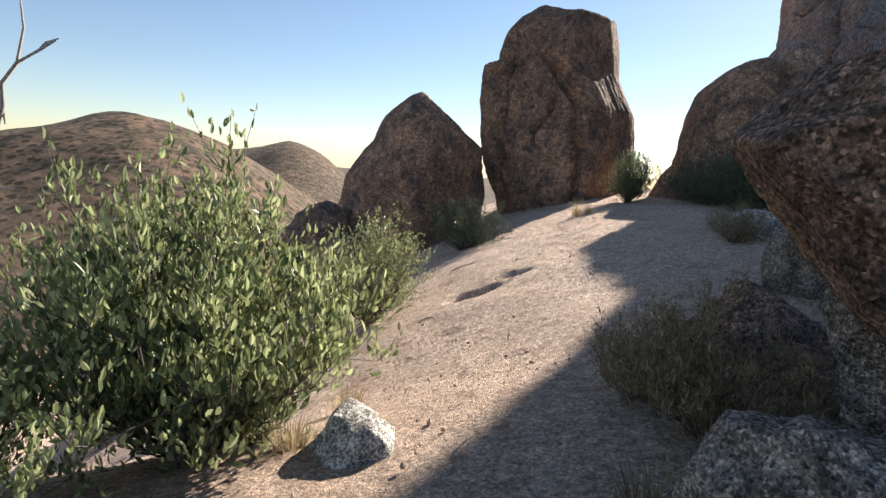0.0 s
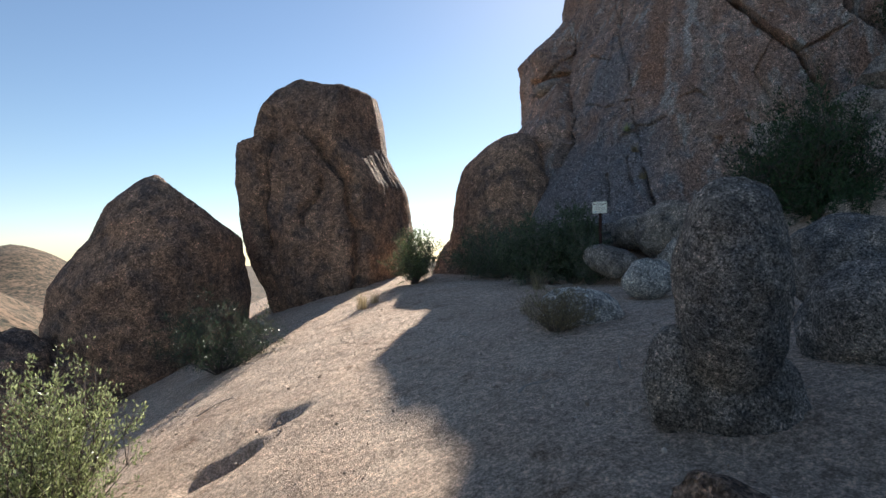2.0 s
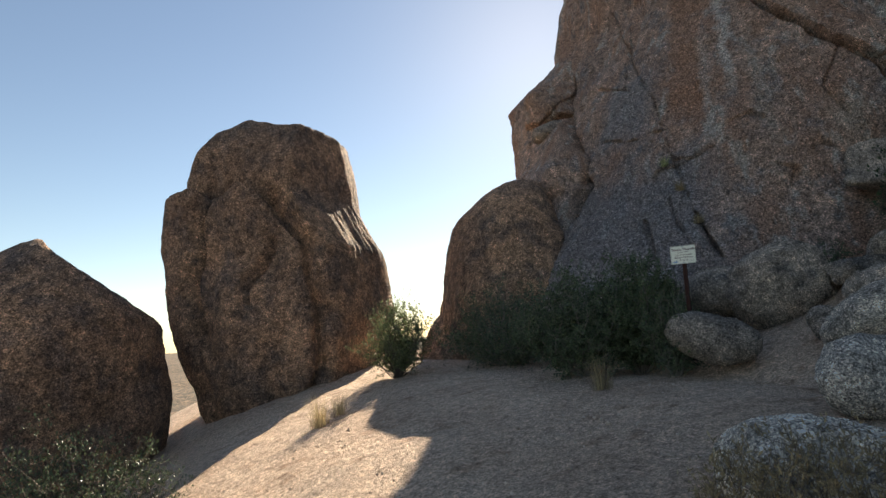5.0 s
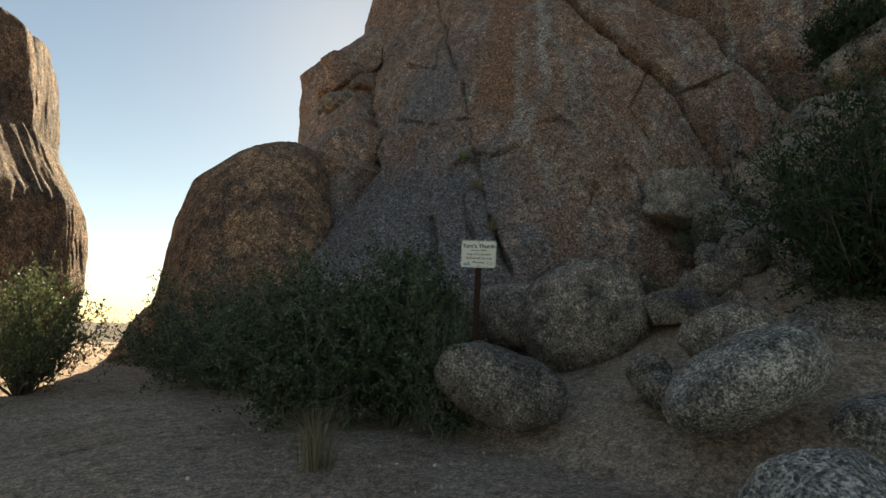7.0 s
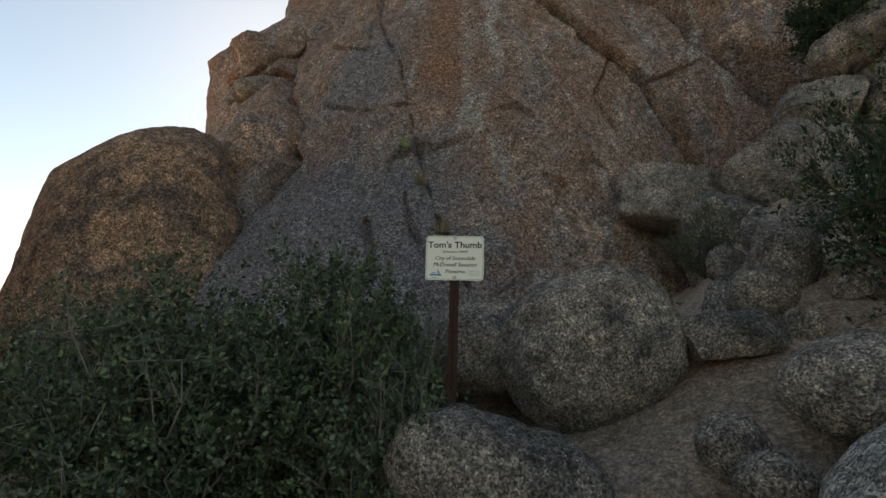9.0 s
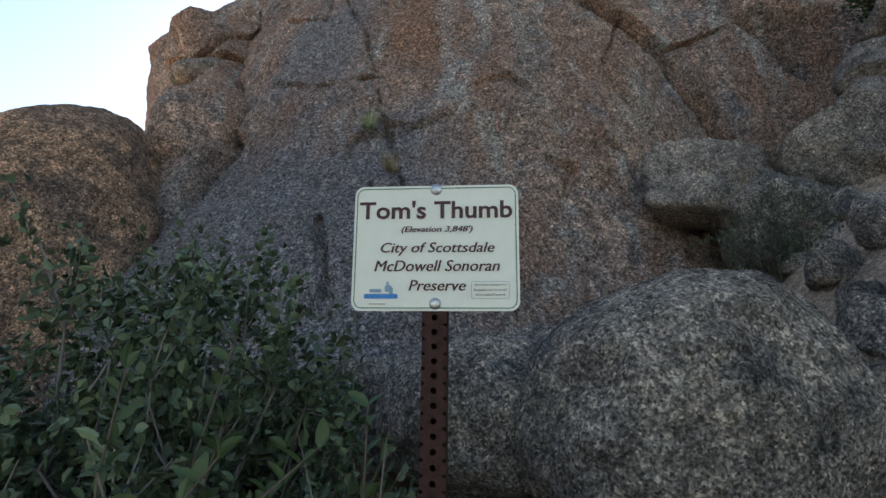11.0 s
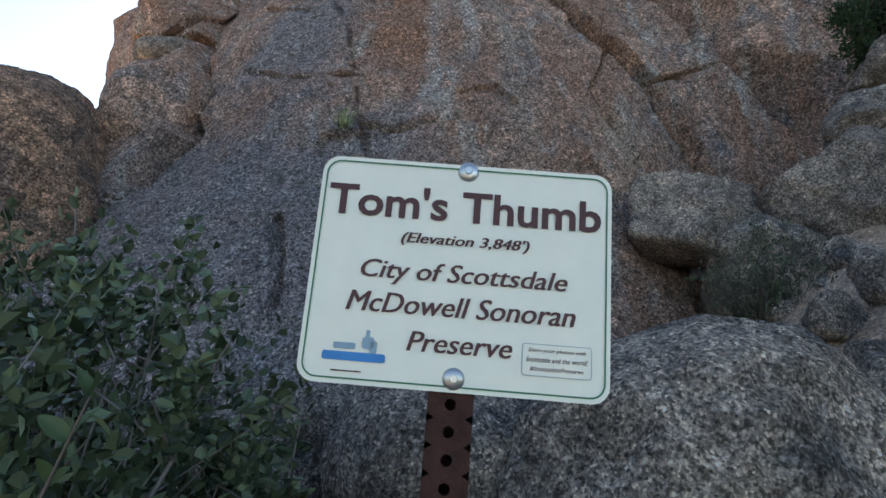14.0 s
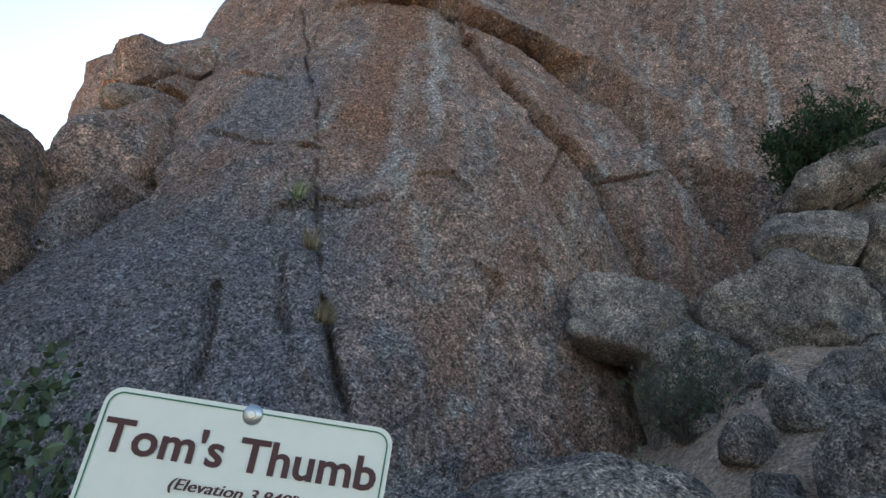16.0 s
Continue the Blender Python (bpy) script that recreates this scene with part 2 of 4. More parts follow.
def part(name, bm, material, parent, label="", soft=False):
    me = bpy.data.meshes.new(name)
    bm.to_mesh(me)
    bm.free()
    me.materials.append(material)
    if soft:
        me.polygons.foreach_set("use_smooth", [True] * len(me.polygons))
    ob = new(name, me)
    ob.parent = parent
    if label:
        ob["label"] = label
    return ob


ICO = {}


def sphere_dirs(level):
    if level not in ICO:
        bm = bmesh.new()
        bmesh.ops.create_icosphere(bm, subdivisions=level, radius=1)
        bm.verts.ensure_lookup_table()
        ICO[level] = (np.array([v.co[:] for v in bm.verts]), [[v.index for v in f.verts] for f in bm.faces])
        bm.free()
    return ICO[level]


def fbm(points, scale, octaves, seed, ridged=False):
    off = Vector((seed * 7.31, seed * 3.17, seed * 5.73))
    if ridged:
        return np.array([1 - 2 * abs(noise.fractal(Vector(p) * scale + off, 0.9, 2.0, octaves)) for p in points])
    return np.array([noise.fractal(Vector(p) * scale + off, 0.9, 2.0, octaves) for p in points])


def rot_xy(v, deg):
    a = radians(deg)
    return np.stack([v[:, 0] * math.cos(a) - v[:, 1] * math.sin(a), v[:, 0] * math.sin(a) + v[:, 1] * math.cos(a), v[:, 2]], 1)


def boulder(name, centre, lobes, material, yaw=0, seed=1, level=5, rough=0.06, square=2.0, cuts=(), label="", group="", tilt=0, cracks=(), soft=0.12, bend=(), tall=1.0, deep=1.0):
    """A rock: rounded lobes (offset, radii) grown together, flattened by cuts (normal, distance), leaned by bend (height, shift, width) and weathered."""
    d, faces = sphere_dirs(level)
    r = np.full(len(d), 0.02)
    for o, rad in lobes:
        o, rad = np.array(o, float), np.array(rad, float)
        if abs(o).sum() < 1e-6:
            t = 1 / np.power((np.abs(d / rad) ** square).sum(1), 1 / square)
        else:
            a, b, c = ((d / rad) ** 2).sum(1), -2 * (d * o / rad ** 2).sum(1), ((o / rad) ** 2).sum() - 1
            q = b * b - 4 * a * c
            t = np.where(q > 0, (-b + np.sqrt(np.maximum(q, 0))) / (2 * a), 0)
        r = np.maximum(r, t)
    for n, dist in cuts:
        n = np.array(n, float) / np.linalg.norm(n)
        k = d @ n
        lim = np.where(k > 0.02, dist / np.maximum(k, 0.02), 1e9)
        r = np.where(lim < r, lim + soft * (r - lim), r)
    size = float(np.mean(r))
    p = d * r[:, None]
    w = fbm(p, 0.9 / size, 4, seed) * rough * 1.6 + fbm(p, 3.5 / size, 5, seed + 3) * rough * 0.5
    if level >= 6:
        w += fbm(p, 12 / size, 5, seed + 5) * rough * 0.22
    if cracks:
        east = smooth(0.7, 1.7, p[:, 0])
        w = w * (1 - 0.75 * east) + fbm(p * np.array([1, 1, 0.2]), 9 / size, 5, seed + 21) * rough * 0.3 * east
    for width, deep, step, line in cracks:
        # clefts on the near face, drawn as lines of (x, z)
        best, side = np.full(len(p), 1e9), np.zeros(len(p))
        wx, wz = p[:, 0] + 0.06 * np.sin(p[:, 2] * 5.0), p[:, 2] + 0.06 * np.sin(p[:, 0] * 6.0)
        for (x0, z0), (x1, z1) in zip(line, line[1:]):
            ux, uz = x1 - x0, z1 - z0
            k = np.clip(((wx - x0) * ux + (wz - z0) * uz) / (ux * ux + uz * uz), 0, 1)
            dd = np.hypot(wx - x0 - k * ux, wz - z0 - k * uz)
            side = np.where(dd < best, np.sign(ux * (wz - z0) - uz * (wx - x0)), side)
            best = np.minimum(best, dd)
        near = (p[:, 1] < 0) / size
        w -= near * (deep * np.exp(-(best / width) ** 2) + step * (side > 0) * np.exp(-(best / 0.7) ** 2))
    p = d * (r + w * size)[:, None]
    if bend:
        zk, shift, width = zip(*bend)
        p = np.stack([p[:, 0] * np.interp(p[:, 2], zk, width) + np.interp(p[:, 2], zk, shift), p[:, 1] * deep, p[:, 2] * tall], 1)
    if tilt:
        a = radians(tilt)
        p = np.stack([p[:, 0] * math.cos(a) + p[:, 2] * math.sin(a), p[:, 1], -p[:, 0] * math.sin(a) + p[:, 2] * math.cos(a)], 1)
    ob = mesh_object(name, rot_xy(p, yaw), faces, material)
    ob.location = centre
    tagged(ob, label, "rock", group)
    return ob


def height(x, y):
    """The ground: a sandy saddle that falls away to the west and climbs to the rock pile in the east, with far hills."""
    x, y = np.asarray(x, float), np.asarray(y, float)
    xc = np.clip(x, -40, 6.5)
    p = -0.15 + 0.43 * xc - 0.033 * np.where(xc > 0, xc * xc, 0.4 * xc * xc)
    near = 0.32 + 0.17 * xc - 0.01 * xc * xc
    k = smooth(2.2, -1.2, y)
    p = p * (1 - k) + near * k
    p = p + (0.33 + 0.22 * smooth(9.0, 7.5, y)) * np.clip(x - 7, 0, 6) * smooth(13.5, 10.5, y) * smooth(2.0, 5.5, y) + 0.12 * np.clip(x - 3, 0, 10) * smooth(4, 0, y)
    r, az = np.hypot(x - 4, y - 8), np.degrees(np.arctan2(x, y))
    p = np.maximum(p, -7)
    out = -52 * (1 - np.exp(-np.maximum(r - 18, 0) / 45.0)) * smooth(18, 40, r)
    def hill(caz, saz, cr, sr, h):
        return h * np.exp(-((az - caz) / saz) ** 2) * np.exp(-((np.hypot(x, y) - cr) / sr) ** 2) * smooth(45, 140, np.hypot(x, y))
    out = out + hill(-33.1, 14.9, 330, 150, 68.4) + hill(-50, 10, 330, 140, 15.5) + hill(-72, 18, 300, 120, 55) + hill(-20, 5.2, 900, 220, 69.6) + hill(-31.1, 8, 1000, 260, 65.4) + hill(30, 25, 1500, 400, 40)
    return p * smooth(70, 25, r) + out


def on_ground(x, y, z=0.0):
    return (x, y, float(height(x, y)) + z)


# ---- ground ----
def build_ground():
    def axis(c):
        inner = np.arange(-9, 13.001, 0.09)
        a = [inner[-1]]
        step = 0.1
        while a[-1] < 4200:
            step *= 1.045
            a.append(a[-1] + step)
        b = [inner[0]]
        step = 0.1
        while b[-1] > -4200:
            step *= 1.045
            b.append(b[-1] - step)
        return np.array(b[::-1][:-1] + list(inner) + a[1:]) + c
    xs, ys = axis(1.0), axis(3.5)
    X, Y = np.meshgrid(xs, ys, indexing="ij")
    Z = height(X, Y)
    flat = np.stack([X.ravel(), Y.ravel(), np.zeros(X.size)], 1)
    r = np.hypot(flat[:, 0] - 3, flat[:, 1] - 5)
    amp = np.where(r < 25, 0.05, np.minimum(0.05 + (r - 25) * 0.015, 3.5))
    w = np.zeros(len(flat))
    close = r < 30
    w[close] = fbm(flat[close], 0.9, 5, 2) * 0.045 + fbm(flat[close], 5.0, 3, 4) * 0.014
    w[~close] = fbm(flat[~close], 0.02, 7, 5) * amp[~close]
    z = Z.ravel() + w
    # two washed-out hollows in the slab
    for hx, hy, hr, hd in ((0.1, 4.85, 0.27, 0.17), (0.36, 4.95, 0.16, 0.10), (0.75, 5.45, 0.24, 0.10), (1.9, 8.3, 0.3, 0.06), (-0.2, 3.0, 0.2, 0.05)):
        q = np.hypot((flat[:, 0] - hx + w * 2) / 1.15, (flat[:, 1] - hy + w * 3) / 0.75)
        z -= hd * np.exp(-(q / hr) ** 4)
    n, m = X.shape
    idx = np.arange(n * m).reshape(n, m)
    faces = np.stack([idx[:-1, :-1], idx[1:, :-1], idx[1:, 1:], idx[:-1, 1:]], -1).reshape(-1, 4)
    ob = mesh_object("ground", np.stack([flat[:, 0], flat[:, 1], z], 1), faces.tolist(), GROUND)
    return tagged(ob, "sunlit tan gravel trail of decomposed granite on a saddle", "ground", kind="structure")


build_ground()


# ---- the cliff ----
AX, AY = 18.0, 17.0
ARCH = [(212.2, 11.73), (221.0, 11.61), (227.1, 10.86), (230.8, 10.78), (240.5, 10.84), (247.3, 10.47), (249.8, 9.5), (251.3, 8.76), (250.5, 8.03), (252.8, 7.39), (254.1, 6.74)]
INNER = [(228.0, 10.26), (231.1, 9.36), (234.6, 8.69), (237.9, 7.85), (241.9, 7.13), (243.3, 6.34), (245.3, 5.54)]
JOIN = [(242.3, 7.18), (246.9, 7.48), (248.8, 7.66)]
SEAM = [(180.6, 12.57), (197.3, 10.24), (208.5, 7.75), (211.3, 6.5), (213.0, 5.54), (214.5, 4.79), (215.8, 4.2), (216.9, 3.72), (218.0, 3.28), (218.8, 3.04)]
SEAM_WEST = [(209.3, 4.13), (210.3, 3.76), (211.1, 3.33), (211.1, 3.09)]
NOTCH = [(167.2, 10.56), (175.6, 8.77), (188.8, 7.07), (197.0, 5.53), (195.9, 5.19), (195.1, 4.8)]
NOTCH_TOP = [(175.6, 8.9), (170.0, 8.95), (165.3, 8.8), (161.0, 8.4)]
EAST_SEAM = [(255.2, 12.43), (255.9, 11.11), (255.9, 9.65), (255.6, 8.25), (255.5, 7.53)]
FINE = [[(198.8, 6.8), (205.3, 6.46), (209.2, 6.49), (211.3, 6.5)], [(229.8, 5.1), (231.5, 5.34), (233.1, 5.2), (233.7, 4.99)], [(222.3, 6.3), (224.4, 6.4), (226.0, 6.19)], [(213.6, 5.6), (216.0, 5.55), (219.5, 5.76)],
        [(190.7, 8.98), (201.7, 8.32), (197.6, 10.66)], [(210.2, 5.07), (210.4, 5.36), (212.7, 5.43)], [(212.5, 4.63), (213.6, 3.99), (215.3, 3.56)], [(226.3, 5.0), (228.1, 4.83), (226.7, 4.33)], [(238.0, 7.6), (234.3, 6.69), (236.2, 5.87)]]
# the dome's swell: radius by bearing from its axis, and by height
BEARINGS = np.array([150, 170, 184, 198, 214, 232, 250, 268.0])
LEVELS = np.array([2.5, 5.5, 7.5, 9.0, 10.2, 12.0])
SWELL = np.array([[9.34, 9.07, 7.6, 7.6, 7.6, 5.7], [9.53, 8.6, 7.22, 6.5, 5.88, 4.95], [9.84, 8.5, 7.21, 6.22, 5.41, 4.69], [10.23, 8.63, 7.35, 6.39, 5.61, 4.92],
                  [10.33, 8.54, 7.54, 6.75, 6.03, 5.36], [9.91, 8.66, 7.9, 7.15, 6.46, 5.8], [9.47, 8.69, 8.18, 7.48, 6.82, 6.19], [9.1, 8.7, 8.27, 7.74, 7.14, 6.54]])


def cliff_radius(th, z):
    def place(knots, x):
        i = np.clip(np.searchsorted(knots, x) - 1, 0, len(knots) - 2)
        u = np.clip((x - knots[i]) / (knots[i + 1] - knots[i]), 0, 1)
        return i, u * u * (3 - 2 * u) * 0.4 + u * 0.6
    (i, u), (j, v) = place(BEARINGS, th), place(LEVELS, z)
    r = (SWELL[i, j] * (1 - u) + SWELL[i + 1, j] * u) * (1 - v) + (SWELL[i, j + 1] * (1 - u) + SWELL[i + 1, j + 1] * u) * v
    r = r + 0.14 * np.clip(th - 246, 0, 30) + 0.33 * np.clip(th - 254, 0, 22)
    return r * np.sqrt(np.maximum(1 - np.clip((z - 12.0) / 6.2, 0, 1) ** 2.2, 0))


def polyline_distance(th, z, pts):
    """Distance in metres from a line of (degrees, height), and on which side of it."""
    best, side = np.full(th.shape, 1e9), np.zeros(th.shape)
    for (a0, z0), (a1, z1) in zip(pts, pts[1:]):
        s = 0.155
        ux, uz = (a1 - a0) * s, z1 - z0
        px, pz = (th - a0) * s, z - z0
        k = np.clip((px * ux + pz * uz) / (ux * ux + uz * uz + 1e-9), 0, 1)
        dd = np.hypot(px - k * ux, pz - k * uz)
        c = ux * pz - uz * px
        side = np.where(dd < best, np.sign(c), side)
        best = np.minimum(best, dd)
    return best, side


def build_cliff():
    th = np.concatenate([np.arange(90, 160, 2.5), np.arange(160, 270, 0.25), np.arange(270, 451, 3.0)])
    zs = np.concatenate([np.arange(-1.5, 2.4, 0.3), np.arange(2.4, 12.4, 0.045), np.arange(12.4, 19.01, 0.2)])
    T, Z = np.meshgrid(th, zs, indexing="ij")
    r = cliff_radius(np.where(T > 270, 270 - (T - 270) * 0.1, T), Z)
    wob = 0.025 * np.sin(Z * 9) + 0.02 * np.sin(T * 1.7)
    def groove(pts, width, deep, step=0.0, reach=1.2, fade=None):
        nonlocal r
        dd, side = polyline_distance(T, Z, pts)
        dd = np.abs(dd + wob * 0.6)
        r = r - deep * np.exp(-(dd / width) ** 6)
        if step:
            r = r + step * (side > 0) * np.exp(-(dd / reach) ** 2)
    groove(ARCH, 0.07, 0.8, 0.45, 1.6)
    groove(ARCH[4:], 0.19, 1.6)
    groove(INNER, 0.065, 0.9, 0.2, 1.0)
    groove(JOIN, 0.04, 0.2)
    groove(SEAM, 0.02, 0.10, -0.05, 0.8)
    groove(SEAM[6:], 0.03, 0.18)
    groove(SEAM_WEST, 0.04, 0.18)
    groove(NOTCH, 0.13, 0.65, -0.30, 1.0)
    groove(NOTCH_TOP, 0.12, 0.55)
    groove(EAST_SEAM, 0.08, 0.6, 0.4, 1.6)
    for pts in FINE:
        groove(pts, 0.03, 0.09, 0.05, 0.4)
    x, y = AX + r * np.cos(np.radians(T)), AY + r * np.sin(np.radians(T))
    p = np.stack([x.ravel(), y.ravel(), Z.ravel()], 1)
    w = fbm(p, 0.28, 4, 11) * 0.10 + fbm(p, 1.3, 6, 13) * 0.07 + fbm(p, 5.5, 5, 17) * 0.036
    nx, ny = np.cos(np.radians(T)).ravel(), np.sin(np.radians(T)).ravel()
    p[:, 0] += nx * w
    p[:, 1] += ny * w
    n, m = T.shape
    idx = np.arange(n * m).reshape(n, m)
    faces = np.stack([idx[:-1, :-1], idx[1:, :-1], idx[1:, 1:], idx[:-1, 1:]], -1).reshape(-1, 4)
    ob = mesh_object("granite_cliff", p, faces.tolist(), CLIFF)
    return tagged(ob, "huge brown granite dome face with arching cracks and pale streaks", "cliff")


build_cliff()

# ---- the great rocks on the saddle ----
boulder("standing_rock", (2.9, 19.15, 3.15), [((0, 0, 0), (2.72, 4.4, 4.35)), ((-0.45, -1.6, -0.9), (1.75, 3.4, 2.9)), ((-1.4, 0.3, 0.2), (1.35, 3.2, 3.7)), ((0.9, -1.6, -1.4), (1.4, 3.0, 2.4))], RUST, -18.8, 3, 7, 0.045, 3.2,
        cuts=[((1, 0, 0.25), 2.5), ((0.2, -0.1, 1), 4.1), ((1, -0.33, 0.2), 2.55), ((-0.75, -0.1, 0.66), 3.6), ((-0.9, 0, -0.45), 2.7)],
        cracks=[(0.11, 0.5, 0.40, [(-2.34, 2.41), (-1.65, 2.44), (-1.31, 2.38), (-0.44, 2.47), (0.4, 2.15)]),
                (0.09, 0.5, 0.34, [(-1.31, 2.38), (-1.62, 1.24), (-1.84, 0.17), (-1.84, -0.28), (-1.62, -0.81)]),
                (0.14, 0.7, 0.0, [(-1.75, 4.0), (-2.1, 3.0), (-2.38, 2.38)]),
                (0.10, 0.42, 0.25, [(0.17, 1.31), (-0.06, 0.48), (-0.44, 0.02), (-0.44, -0.28)]),
                (0.16, 0.65, -0.22, [(0.4, 2.15), (0.75, 1.6), (1.0, 0.86), (1.23, -0.13), (1.46, -0.89), (1.5, -2.0)])],
        label="tall cracked rust-brown granite rock standing on the saddle", tall=1.18, deep=0.83,
        bend=[(-3.5, -0.03, 0.82), (-2, -0.04, 0.86), (-0.5, 0.0, 1.06), (1, 0.02, 1.09), (2.2, -0.28, 1.01), (3.2, -0.18, 1.04), (4.2, -0.03, 1.0)])
boulder("leaning_rock", (-2.35, 16.5, 0.85), [((0, 0, 0), (2.15, 2.6, 3.6)), ((0.8, 0, -0.8), (1.7, 2.2, 2.6))], RUST, 10, 5, 6, 0.045, 2.1, cuts=[((0.66, 0, 0.75), 2.42)],
        label="pointed brown granite boulder in shade on the saddle edge", tall=1.014,
        bend=[(-2.5, -0.79, 1.15), (-1, -0.6, 1.13), (0.5, -0.32, 1.09), (1.7, 0.2, 1.0), (2.6, 0.12, 0.97), (3.6, 0.18, 0.69)])
boulder("low_rock", (-5.2, 14.0, -1.4), [((0, 0, 0), (1.3, 1.6, 1.9)), ((1.2, 0.3, -0.3), (1.3, 1.5, 1.6))], RUST, 20, 8, 6, 0.10, label="low lumpy brown granite rock under the pointed boulder")
boulder("rounded_rock", (9.15, 17.2, 1.9), [((0, 0, 0), (2.35, 3.2, 3.95)), ((-1.1, 0, -1.8), (2.1, 2.8, 2.9))], RUST, -25, 12, 7, 0.035, 2.6,
        label="big smooth rounded brown boulder leaning on the cliff", tall=1.08,
        bend=[(-2.5, -0.02, 1.02), (-1, 0.02, 0.98), (0.5, -0.07, 0.93), (1.7, -0.19, 0.83), (2.8, -0.2, 0.81), (3.9, 0.25, 0.6)])

boulder("overhanging_rock", (1.78, -1.15, 1.92), [((0, 0, 0), (0.95, 0.9, 0.75))], RUST, 0, 31, 6, 0.05, 4.0, cuts=[((-0.55, -0.35, 0.75), 0.5), ((-0.6, -0.8, -0.1), 0.66), ((-0.75, -0.3, -0.6), 0.62), ((-0.69, 0.16, 0.7), 0.46), ((-0.7, 0.28, -0.62), 0.46), ((-0.9, 0.4, 0), 0.6), ((-0.2, 0.1, 1), 0.34), ((0.1, 1, 0.2), 0.5)], soft=0.04,
        label="rough overhanging granite rock beside the path")

